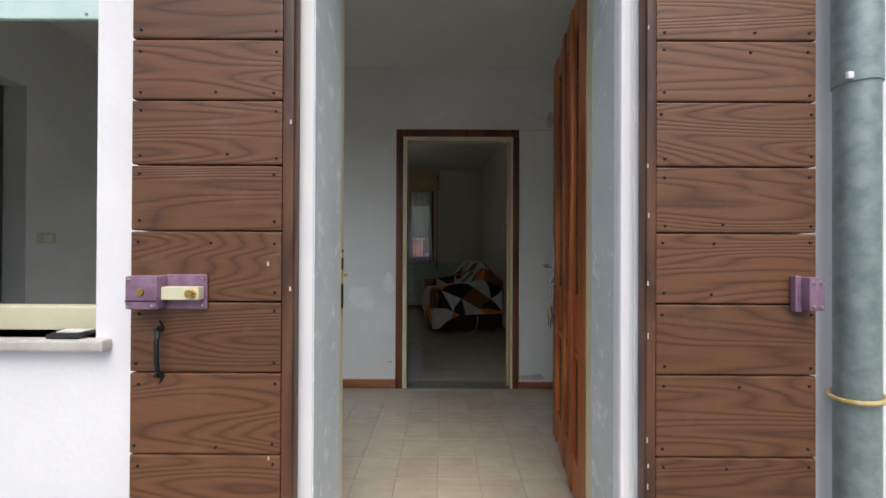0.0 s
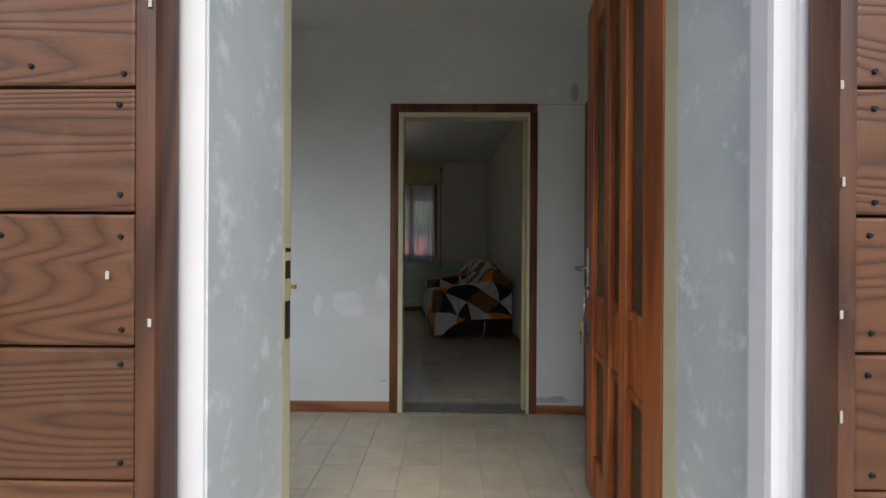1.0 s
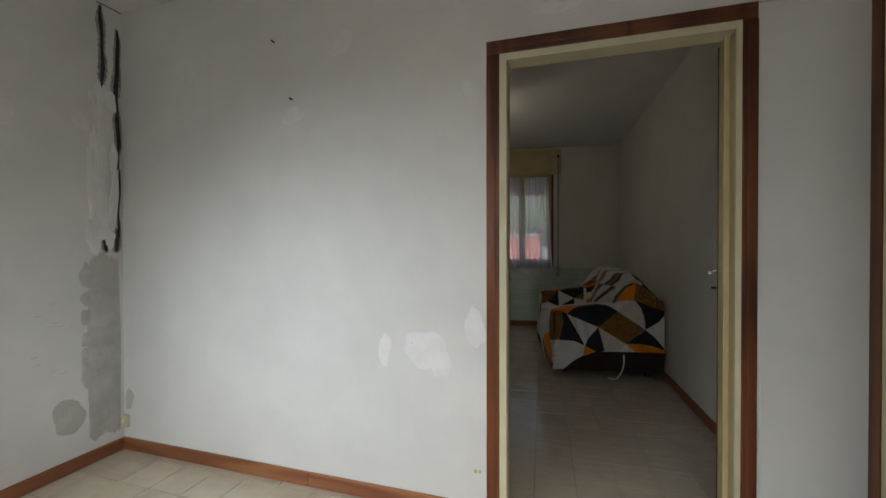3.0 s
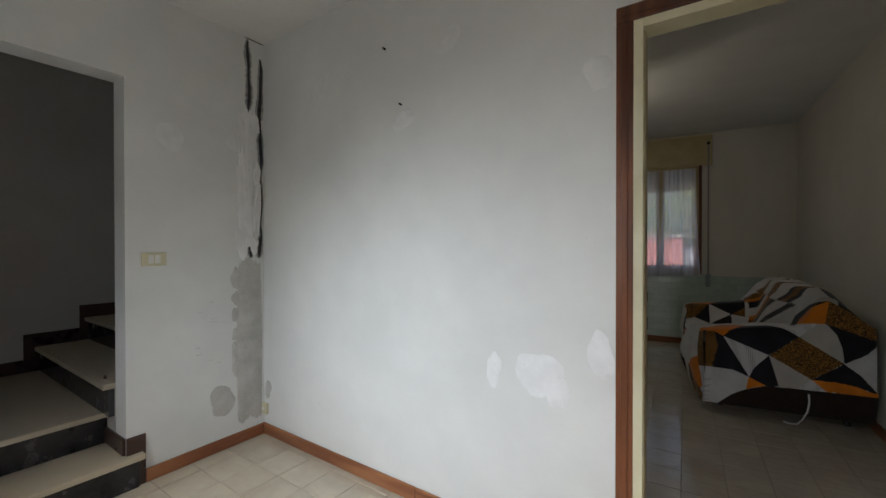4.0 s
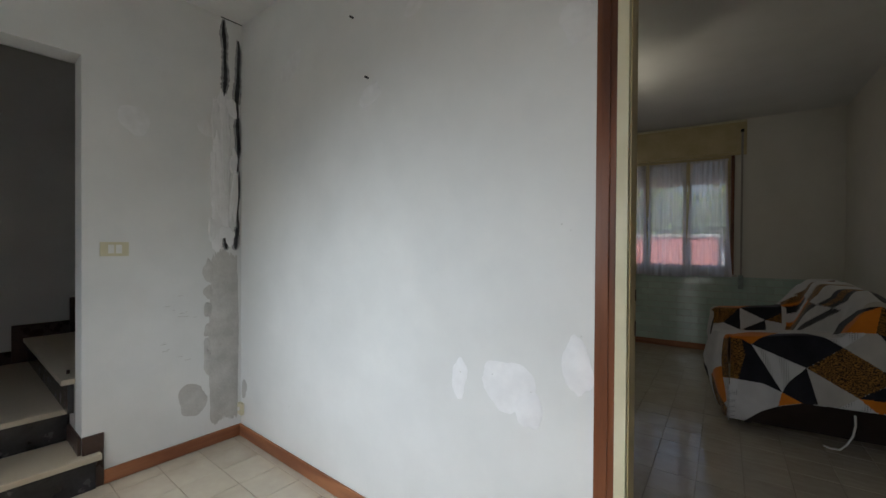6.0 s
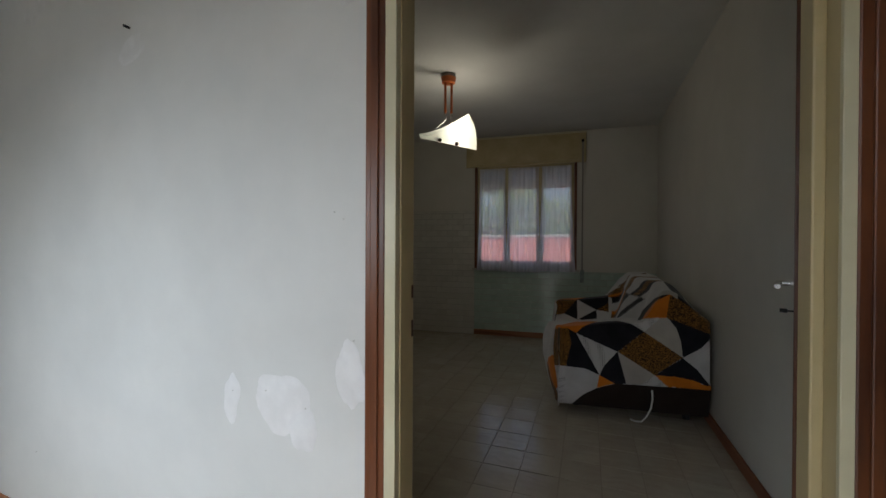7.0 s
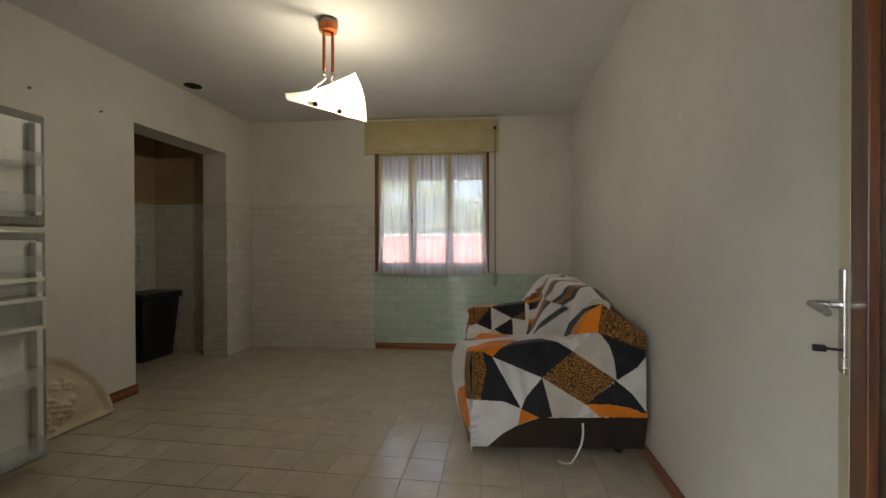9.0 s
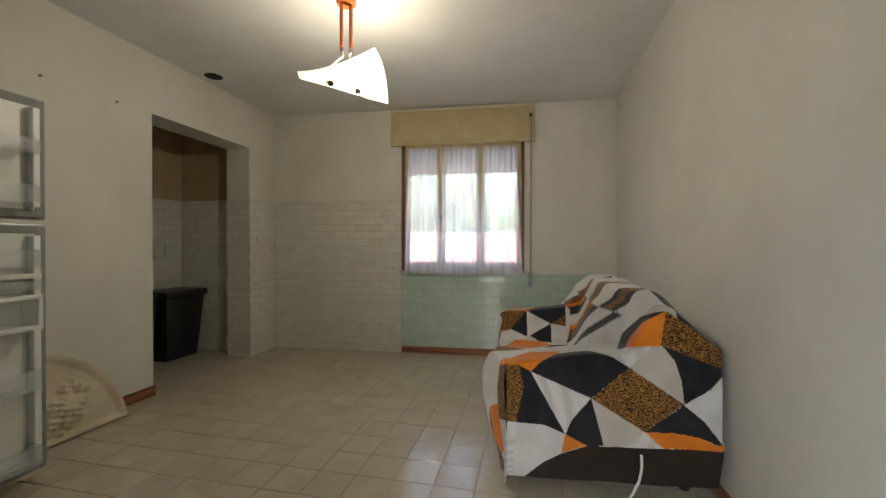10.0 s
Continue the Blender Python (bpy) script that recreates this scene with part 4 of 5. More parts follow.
part("winder", boxes((WX1 + 0.062, WX1 + 0.11, KB - 0.065, KB - 0.001, 0.77, 0.93), bevel=0.006), M_GALV, strap, "grey metal strap winder")


# sheer curtains, one on each sash
def sheer(name):
    m = bpy.data.materials.new(name)
    m.use_nodes = True
    n, links = m.node_tree.nodes, m.node_tree.links
    n.remove(n["Principled BSDF"])
    clear, trans, diff, mix1, mix2 = (node(m, k) for k in ("BsdfTransparent", "BsdfTranslucent", "BsdfDiffuse", "MixShader", "MixShader"))
    trans.inputs["Color"].default_value = diff.inputs["Color"].default_value = (0.82, 0.8, 0.82, 1)
    weave, tc = node(m, "TexNoise", Scale=30.0, Detail=3.0), node(m, "TexCoord")
    folds = node(m, "Mapping")
    folds.inputs["Scale"].default_value = (1.6, 0.3, 0.05)
    links.new(tc.outputs["Object"], folds.inputs["Vector"])
    links.new(folds.outputs[0], weave.inputs["Vector"])
    mr = node(m, "MapRange")
    mr.inputs["To Min"].default_value, mr.inputs["To Max"].default_value = 0.52, 0.97
    links.new(weave.outputs["Fac"], mr.inputs["Value"])
    mix1.inputs[0].default_value = 0.25
    links.new(trans.outputs[0], mix1.inputs[1])
    links.new(diff.outputs[0], mix1.inputs[2])
    links.new(mr.outputs[0], mix2.inputs[0])
    links.new(clear.outputs[0], mix2.inputs[1])
    links.new(mix1.outputs[0], mix2.inputs[2])
    links.new(mix2.outputs[0], n["Material Output"].inputs["Surface"])
    return m


M_SHEER = sheer("sheer_white_voile")


def curtain(x0, x1, seed, flare):
    rnd = random.Random(seed)
    ph = [rnd.uniform(0, 6.28) for _ in range(4)]
    bm = bmesh.new()
    nu, nv = 70, 40
    grid = []
    for j in range(nv + 1):
        v = j / nv
        z = 2.30 - v * (2.30 - 0.893 - 0.012 * math.sin(ph[0]))
        row = []
        for i in range(nu + 1):
            u = i / nu
            x = x0 + (x1 - x0) * u + flare * v * v * (u - 0.5) * 2 * 0.03
            amp = 0.004 + 0.011 * v
            y = KB - 0.05 - amp * (math.sin(u * 26 + ph[0] + 0.6 * math.sin(v * 3 + ph[1])) + 0.6 * math.sin(u * 47 + ph[2])) - 0.012 * v
            row.append(bm.verts.new((x, y, z)))
        grid.append(row)
    for r0, r1 in zip(grid, grid[1:]):
        for i in range(nu):
            bm.faces.new((r0[i], r0[i + 1], r1[i + 1], r1[i]))
    ob = thing("curtain", (x0 + x1) / 2, KB - 0.02, 2.30, "sheer white voile curtain hung on a window sash", "curtain", "window curtains")
    part("fabric", bm, M_SHEER, ob, smooth=True)
    rodm = bmesh.new()
    rod(rodm, (x0 - 0.01, KB - 0.045, 2.285), (x1 + 0.01, KB - 0.045, 2.285), 0.004, sides=8)
    part("curtain_rod", rodm, M_WHITE, ob)


curtain(WX0 + 0.06, WX0 + 0.41, 1, 1.2)
curtain(WX0 + 0.45, WX0 + 0.855, 2, 0.6)
curtain(WX0 + 0.895, WX1 - 0.05, 3, 1.8)

# ---- kitchen lamp, lit ----
M_TERRA = surface("terracotta_lacquer", (0.45, 0.1, 0.02), (0.58, 0.15, 0.035), 12, 0.35, bump=0.0)
lp = thing("pendant_lamp", -1.138, 2.43, CEIL_K, "lit pendant lamp with terracotta rods and a bent frosted glass shade", "lamp")
LX, LY = -1.138, 2.43
bm = bmesh.new()
rod(bm, (LX, LY, CEIL_K - 0.03), (LX, LY, CEIL_K - 0.001), 0.068, 0.06, sides=32)
part("canopy", bm, surface("grey_metal", (0.16, 0.15, 0.13), (0.22, 0.2, 0.18), 10, 0.4, 0.5), lp, "grey metal ceiling cup", True)
bm = bmesh.new()
rod(bm, (LX, LY, CEIL_K - 0.075), (LX, LY, CEIL_K - 0.03), 0.058, 0.066, sides=32)
part("disc", bm, M_TERRA, lp, smooth=True)
bm = bmesh.new()
rod(bm, (LX, LY, CEIL_K - 0.083), (LX, LY, CEIL_K - 0.075), 0.008)
part("finial", bm, M_BRASS, lp)
for d in (-0.03, 0.03):
    a = Vector((LX + d * 0.8, LY + d * 0.5, 0))
    bm = bmesh.new()
    rod(bm, (a.x, a.y, 2.41), (a.x, a.y, CEIL_K - 0.07), 0.011)
    part("rod", bm, M_TERRA, lp, smooth=True)
    bm = bmesh.new()
    rod(bm, (a.x, a.y, 2.385), (a.x, a.y, 2.41), 0.009, 0.012)
    part("ferrule", bm, M_CHROME, lp, smooth=True)
    part("wire", tube(bmesh.new(), [(a.x, a.y, 2.39), (a.x - d * 0.3, a.y - d * 0.2, 2.36), (a.x + d * 2.2, a.y + d * 1.6, 2.27), (a.x + d * 2.6, a.y + d * 2, 2.17)], 0.004), M_WHITE, lp, smooth=True)
M_FROST, frost_bsdf, _l = start("frosted_glass_shade", 0.5)
frost_bsdf.inputs["Base Color"].default_value = (0.86, 0.9, 0.86, 1)
frost_bsdf.inputs["Transmission Weight"].default_value = 0.35
trn = node(M_FROST, "BsdfTranslucent")
trn.inputs["Color"].default_value = (0.93, 0.95, 0.91, 1)
fmix = node(M_FROST, "MixShader")
fmix.inputs[0].default_value = 0.82
_l.new(frost_bsdf.outputs[0], fmix.inputs[1])
_l.new(trn.outputs[0], fmix.inputs[2])
_l.new(fmix.outputs[0], M_FROST.node_tree.nodes["Material Output"].inputs["Surface"])
# a sail-shaped bent sheet: a rounded tip, widening to an upright edge
bm = bmesh.new()
tip, edge_low, edge_high = Vector((-1.375, 2.16, 2.165)), Vector((-0.905, 2.53, 2.09)), Vector((-0.945, 2.41, 2.385))
n = 30
grid = []
for i in range(n + 1):
    s = 0.13 + 0.87 * i / n
    row = []
    for j in range(n + 1):
        t = j / n
        q = tip.lerp(edge_low.lerp(edge_high, t), s)
        bow = math.sin(math.pi * t) * s
        q += Vector((0.05, -0.09, -0.01)) * bow
        q.z -= 0.035 * math.sin(math.pi * s) * t
        q.z += 0.03 * (1 - s) ** 6 * (t - 0.5)
        row.append(bm.verts.new(q))
    grid.append(row)
for i in range(n):
    for j in range(n):
        bm.faces.new((grid[i][j], grid[i + 1][j], grid[i + 1][j + 1], grid[i][j + 1]))
bmesh.ops.solidify(bm, geom=bm.faces[:], thickness=0.005)
part("shade", bm, M_FROST, lp, "bent frosted white glass shade", True)
M_KNOB = wood("dark_wood_knob", (0.05, 0.02, 0.01), (0.1, 0.04, 0.02), "z")
for d in (0.42, 0.68):
    q = tip.lerp(edge_low, d) + Vector((0.01, -0.015, 0.02))
    bm = bmesh.new()
    rod(bm, q + Vector((0.004, -0.016, -0.012)), q + Vector((-0.004, 0.01, 0.008)), 0.017, sides=16)
    part("knob", bm, M_KNOB, lp, "dark wooden knob", True)
bulb_data = bpy.data.lights.new("bulb", "POINT")
bulb_data.energy, bulb_data.color, bulb_data.shadow_soft_size = 6.8, (1.0, 0.88, 0.67), 0.035
bulb = new("bulb", bulb_data)
bulb.location = (-1.07, 2.49, 2.265)

# ---- sofa under a patterned throw ----
SX0, SX1, SY0, SY1 = -0.165, 0.825, 2.13, 3.78


def cloth_fabric(name, a, b, kind):
    m, bsdf, links = start(name, 0.9, 0.0, 0.2)
    mp = coords(m, shift=False)
    if kind == "mottled":
        tex = node(m, "TexNoise", Scale=150.0, Detail=2.0, Roughness=0.5)
        mp.inputs["Scale"].default_value = (0.7, 0.7, 1.6)
        r = ramp(m, a, b, 0.47, 0.56)
        links.new(mp.outputs[0], tex.inputs["Vector"])
        links.new(tex.outputs["Fac"], r.inputs["Fac"])
    elif kind == "dotted":
        tex = node(m, "TexVoronoi", Scale=85.0, Randomness=0.0)
        r = ramp(m, a, b, 0.2, 0.34)
        links.new(mp.outputs[0], tex.inputs["Vector"])
        links.new(tex.outputs["Distance"], r.inputs["Fac"])
    else:
        tex = node(m, "TexNoise", Scale=9.0, Detail=5.0)
        r = ramp(m, a, b)
        links.new(mp.outputs[0], tex.inputs["Vector"])
        links.new(tex.outputs["Fac"], r.inputs["Fac"])
    links.new(r.outputs["Color"], bsdf.inputs["Base Color"])
    wv, bp = node(m, "TexNoise", Scale=420.0, Detail=2.0), node(m, "Bump", Strength=0.25, Distance=0.002)
    links.new(mp.outputs[0], wv.inputs["Vector"])
    links.new(wv.outputs["Fac"], bp.inputs["Height"])
    links.new(bp.outputs["Normal"], bsdf.inputs["Normal"])
    bsdf.inputs["Sheen Weight"].default_value = 0.2
    return m


CLOTH = [cloth_fabric("cloth_black", (0.012, 0.012, 0.016), (0.022, 0.022, 0.028), "plain"),
         cloth_fabric("cloth_white", (0.56, 0.55, 0.54), (0.64, 0.63, 0.62), "plain"),
         cloth_fabric("cloth_beige", (0.45, 0.42, 0.38), (0.52, 0.49, 0.44), "plain"),
         cloth_fabric("cloth_orange", (0.62, 0.17, 0.012), (0.72, 0.22, 0.02), "plain"),
         cloth_fabric("cloth_mottled", (0.03, 0.018, 0.008), (0.36, 0.17, 0.04), "mottled"),
         cloth_fabric("cloth_dotted", (0.06, 0.06, 0.06), (0.62, 0.61, 0.6), "dotted"),
         cloth_fabric("cloth_dark_hem", (0.022, 0.014, 0.01), (0.03, 0.02, 0.015), "plain")]
BLACK, WHITE, BEIGE, ORANGE, MOTTLED, DOTTED, HEM = range(7)
PATCHES = []


def patch(kind, *pts):
    """A printed patch of the near side; x, z pairs in millimetres."""
    PATCHES.append((kind, [(pts[i], pts[i + 1]) for i in range(0, len(pts), 2)]))


patch(HEM, -70, 88, 13, 163, 102, 214, 220, 258, 800, 268, 801, 66, -193, -6)
patch(WHITE, -109, 356, 20, 351, 120, 310, 102, 217, 13, 163, -70, 88, -193, -6, -170, 104, -132, 247)
patch(DOTTED, -239, 358, -109, 355, -124, 185, -144, -3, -208, -7)
patch(ORANGE, 120, 310, 220, 259, 102, 216)
patch(BLACK, -94, 635, -41, 603, 121, 310, 20, 351, -109, 356)
patch(DOTTED, -41, 603, 239, 486, 183, 417, 124, 307)
patch(BLACK, 239, 486, 298, 261, 220, 258, 121, 309, 154, 385)
patch(BEIGE, 240, 485, 480, 339, 394, 265, 298, 259)
patch(DOTTED, 480, 339, 558, 267, 394, 265)
patch(ORANGE, 480, 339, 613, 340, 711, 325, 801, 292, 801, 265, 558, 267)
patch(BLACK, 652, 472, 738, 400, 811, 305, 804, 292, 711, 325, 613, 340, 480, 339)
patch(MOTTLED, 410, 638, 652, 474, 480, 339, 240, 486)
patch(BLACK, -41, 603, -3, 646, 79, 693, 227, 715, 328, 689, 410, 638, 239, 486)
patch(ORANGE, -181, 632, -140, 677, -71, 704, 94, 709, -3, 646, -41, 603, -94, 632)
patch(MOTTLED, -255, 365, -209, 554, -181, 632, -94, 634, -74, 528, -109, 355)
patch(DOTTED, 227, 715, 285, 730, 514, 742, 410, 638, 328, 689)
patch(BEIGE, 410, 638, 514, 742, 559, 741, 612, 674, 640, 587, 653, 474)
patch(BLACK, 549, 754, 835, 638, 765, 548, 653, 474, 640, 587, 612, 674)
patch(WHITE, 835, 638, 886, 637, 888, 247, 811, 305, 738, 400, 653, 474, 765, 548)
patch(MOTTLED, 572, 907, 886, 698, 835, 637, 549, 746)
patch(ORANGE, 572, 907, 549, 743, 393, 733, 414, 784, 471, 856)
patch(BLACK, 572, 907, 471, 856, 414, 784, 393, 733, 357, 726, 386, 817, 471, 893)


# the same print on the seat (x, y), the back (y, z), the far arm (x, z) and the front (y, z), in millimetres
SEAT = [(ORANGE, (-310, 3396, -113, 3780, 45, 3439, -218, 3312)), (BLACK, (-131, 3259, 45, 3439, 330, 3508, 104, 3080)), (MOTTLED, (104, 3080, 330, 3508, 600, 4110, 442, 3377, 305, 3218)),
        (MOTTLED, (-450, 3000, -294, 3400, -83, 3101)), (BEIGE, (-218, 3312, -131, 3259, 104, 3080, -83, 3101, -292, 3400)), (BLACK, (-83, 3101, 104, 3080, 300, 2900, -100, 2800)), (ORANGE, (-450, 2900, -100, 2800, -83, 3101, -300, 3000))]
ARM = [(ORANGE, (-320, 700, -210, 781, -24, 800, -24, 774, -140, 671)), (BLACK, (-140, 671, -24, 774, 40, 810, 110, 800, 247, 699, 52, 579)), (WHITE, (79, 784, 358, 818, 347, 703, 247, 699)),
       (MOTTLED, (-460, 480, -300, 715, -140, 671, -269, 523)), (MOTTLED, (52, 579, 247, 699, 400, 703, 400, 540, 321, 547)), (WHITE, (-140, 671, 52, 579, -132, 473)), (BLACK, (52, 579, 60, 400, -113, 482)),
       (BLACK, (-269, 527, -140, 671, -132, 473)), (WHITE, (52, 579, 321, 547, 400, 400, 60, 390)), (WHITE, (-469, 425, -269, 527, -132, 473, -348, 360))]
FRONT = [(ORANGE, (2240, 240, 2300, 420, 2480, 300, 2330, 150)), (MOTTLED, (2330, 150, 2480, 300, 2560, 60, 2250, 40)), (MOTTLED, (2700, 560, 3000, 420, 3150, 600, 2900, 640)), (BLACK, (2600, 60, 2760, 340, 3000, 60)),
         (ORANGE, (3000, 420, 3150, 590, 3350, 400)), (BLACK, (3350, 400, 3600, 620, 3700, 300)), (MOTTLED, (3300, 60, 3350, 400, 3600, 60))]


def inside(u, v, pts):
    hit = False
    j = len(pts) - 1
    for i in range(len(pts)):
        (xi, yi), (xj, yj) = pts[i], pts[j]
        if (yi > v) != (yj > v) and u < (xj - xi) * (v - yi) / (yj - yi) + xi:
            hit = not hit
        j = i
    return hit


def boxed(patches):
    """Each patch with its bounds."""
    return [(kind, pts, min(p[0] for p in pts), max(p[0] for p in pts), min(p[1] for p in pts), max(p[1] for p in pts)) for kind, pts in patches]


def paired(patches):
    return boxed([(kind, [(p[i], p[i + 1]) for i in range(0, len(p), 2)]) for kind, p in patches])


NEAR, SEAT, ARM, FRONT = boxed(reversed(PATCHES)), paired(SEAT), paired(ARM), paired(FRONT)


def print_at(u, v, patches=NEAR, other=-1):
    for kind, pts, a, b, c, d in patches:
        if a <= u <= b and c <= v <= d and inside(u, v, pts):
            return kind
    return other


UPPER = ((3.55, WHITE), (3.4, MOTTLED), (3.16, WHITE), (3.08, BEIGE), (2.92, MOTTLED), (2.76, WHITE), (2.7, BLACK), (2.62, MOTTLED), (2.56, BLACK), (0.0, WHITE))
LOWER = ((3.5, WHITE), (3.38, MOTTLED), (3.33, ORANGE), (3.2, BLACK), (3.04, WHITE), (2.97, ORANGE), (2.84, MOTTLED), (2.74, BLACK), (2.56, WHITE), (2.46, BLACK), (0.0, WHITE))


def back_bands(x, y, z):
    """Bands of the print pulled slantwise over the back."""
    s = y - 1.7 * (0.85 - min(z, 0.9)) + 0.03 * math.sin(9 * x + 3 * y)
    crest = x > 0.60 + 0.03 * math.sin(7 * y)
    if crest and z > 0.6:
        return (WHITE, BEIGE, WHITE, MOTTLED, WHITE, BLACK)[int((y + 0.35 * x) * 4.5) % 6] if x < 0.68 else (WHITE, BEIGE)[int(y * 2.2) % 2]
    return next(kind for low, kind in (UPPER if z > 0.83 else LOWER) if s > low or low == 0.0)


def near_y(x):
    """The near side of the sofa, which stands a little askew."""
    return SY0 + 0.101 * (x - SX0)


def height(x, y):
    """The draped top of the sofa over its plan; y from the near side as if it stood square."""
    def step(t):
        t = min(max(t, 0), 1)
        return t * t * (3 - 2 * t)
    seat = 0.47 + 0.03 * math.sin((y - 2.3) * 4.3)
    arm = 0.645 + 0.055 * step((x - SX0) / 0.5)
    near = 1 - step((y - SY0 - 0.20) / 0.12)
    far = step((y - SY1 + 0.34) / 0.12)
    h = seat + (arm - seat) * max(near, far * 1.05)
    back = step((x - 0.33 + 0.05 * math.sin(y * 5) + 0.13 * step((y - 2.55) / 1.0)) / 0.17)
    drop = 1 - 0.22 * (1 - step((y - SY0) / 0.3)) - 0.22 * step((y - SY1 + 0.3) / 0.28)
    top = 0.972 - 0.245 * step((x - 0.57) / 0.28) + 0.006 * math.sin(y * 9)
    h = h + max(0, (arm + (top - arm) * drop) - h) * back
    # rounded pillows of the back and folds pulled along it
    fold = 0.010 * math.sin(x * 9 + y * 23 + 2 * math.sin(y * 5)) * (1 - near) * (1 - far)
    fold += 0.005 * back * math.sin(y * 31 + x * 12) * (1 - near)
    return h + fold


def sofa_cloth():
    bm = bmesh.new()
    nx, ny, nz = 260, 360, 160

    low = 0.06
    # one sheet: near side, top, in columns along y
    cols = []
    # finer rows where the cloth climbs the arms
    dense = [3.0 if SY0 + 0.16 < y < SY0 + 0.36 or SY1 - 0.38 < y < SY1 - 0.18 else 1.0 for y in (SY0 + (SY1 - SY0) * (j + 0.5) / ny for j in range(ny))]
    run = [sum(dense[:j]) for j in range(ny + 1)]
    ys = [float(v) for v in np.interp(np.linspace(0, run[-1], ny + 1), run, np.linspace(SY0, SY1, ny + 1))]
    for i in range(nx + 1):
        x = SX0 + (SX1 - SX0) * i / nx
        col = []
        htop = height(x, SY0)
        for k in range(nz):
            z = low + (htop - low) * k / nz
            bulge = 0.012 * math.sin(math.pi * k / nz) + 0.006 * math.sin(x * 14 + z * 5)
            under = 0.07 * max(0.0, 1 - z / 0.3) ** 1.5
            col.append(bm.verts.new((x, near_y(x) - bulge * 0.6 + 0.008 + under, z)))
        for y in ys:
            col.append(bm.verts.new((x, y + (near_y(x) - SY0) * (SY1 - y) / (SY1 - SY0), height(x, y))))
        cols.append(col)
    faces = []
    for c0, c1 in zip(cols, cols[1:]):
        for k in range(len(c0) - 1):
            faces.append(bm.faces.new((c0[k], c1[k], c1[k + 1], c0[k + 1])))
    # seat front side and far side, ruffled
    front = []
    for j, y in enumerate(ys):
        top = cols[0][nz + j]
        col = []
        for k in range(nz):
            z = low + (top.co.z - low) * k / nz
            col.append(bm.verts.new((SX0 - 0.022 * math.sin(math.pi * k / nz) * (0.6 + 0.7 * math.sin(y * 19 + z * 6)) - 0.01 * math.sin(y * 31 + 3 * z), y, z)))
        front.append(col + [top])
    for c0, c1 in zip(front, front[1:]):
        for k in range(nz):
            bm.faces.new((c0[k], c0[k + 1], c1[k + 1], c1[k]))
    end = []
    for i in range(nx + 1):
        top = cols[i][-1]
        end.append([bm.verts.new((top.co.x, SY1, low)), top])
    for c0, c1 in zip(end, end[1:]):
        bm.faces.new((c0[0], c0[1], c1[1], c1[0]))
    # the seat front stands forward of the arm
    for v in bm.verts:
        k = min(max((v.co.y - SY0) / 0.3, 0), 1)
        v.co.x -= 0.12 * k * k * (3 - 2 * k) * max(0.0, 1 - (v.co.x - SX0) / 0.5) * (0.2 + 0.8 * min(1.0, v.co.z / 0.38)) + 0.012 * max(0.0, 1 - (v.co.x - SX0) / 0.1) * math.sin(v.co.y * 26 + 4 * v.co.z) * k
    soft_verts = [v for v in bm.verts if v.co.z > 0.3]
    for _ in range(60):
        bmesh.ops.smooth_vert(bm, verts=soft_verts, factor=0.5, use_axis_x=True, use_axis_y=True, use_axis_z=True)
    bm.normal_update()
    for f in bm.faces:
        c = f.calc_center_median()
        n = f.normal
        # print coordinates: near side directly, the rest face by face
        roll = max(0.0, c.y - near_y(c.x))
        # the print runs on over the rounded top of the near arm
        u, v = 1000 * (c.x - 0.175 * roll), 1000 * (c.z + 0.3 * roll)
        mx, my, mz = c.x * 1000 - 70, c.y * 1000 + 110, c.z * 1000
        kind = -1
        low_u, high_u, high_v = -159, 792, 656
        if roll < 0.07 or (c.x > 0.42 and roll < 0.42) or (c.z > 0.5 and roll < 0.30):
            kind = print_at(u, v)
            if kind < 0 and roll < 0.07:
                kind = print_at(min(max(u, low_u), high_u), min(v, high_v))
        if kind < 0:
            if n.x < -0.55 and c.x < SX0 + 0.06 and c.z < 0.62:
                kind = print_at(my, mz, FRONT, WHITE)
            elif c.y > 3.44 and c.x < 0.24:
                kind = print_at(mx, mz + 90 * max(0.0, c.y - 3.55) / 0.2, ARM, BEIGE)
            elif c.x > 0.2 and (n.x < -0.45 or c.z > 0.72):
                kind = back_bands(c.x, c.y, c.z)
            else:
                kind = print_at(mx, my, SEAT, WHITE)
        f.material_index = kind
    return bm


sofa = thing("sofa", 0.33, 3.0, 0, "two-seat sofa under a throw of black, white, orange and mottled patches", "sofa")
throw = part("throw", sofa_cloth(), None, sofa, "patchwork-print sofa throw with black, white, orange and brown shapes")
for m in CLOTH:
    throw.data.materials.append(m)
throw.data.polygons.foreach_set("use_smooth", [True] * len(throw.data.polygons))
M_SOFA = surface("dark_brown_upholstery", (0.02, 0.014, 0.01), (0.035, 0.025, 0.018), 15, 0.85)
part("base", boxes((SX0 + 0.05, SX1 - 0.03, SY0 + 0.2, SY1 - 0.04, 0.05, 0.30), bevel=0.02), M_SOFA, sofa)
for x in (SX0 + 0.12, SX1 - 0.12):
    for y in (SY0 + 0.24, SY1 - 0.12):
        bm = bmesh.new()
        rod(bm, (x, y, 0), (x, y, 0.06), 0.025)
        part("foot", bm, M_BLACK, sofa)
ty = near_y(0.46)
part("tie_cord", tube(bmesh.new(), [(0.462, ty - 0.012, 0.235), (0.466, ty - 0.004, 0.17), (0.458, ty + 0.01, 0.1), (0.432, ty + 0.01, 0.04), (0.397, ty - 0.02, 0.012), (0.357, ty - 0.02, 0.008), (0.327, ty + 0.0, 0.01)], 0.006, 8), M_WHITE, sofa, "white cord hanging from the throw", True)

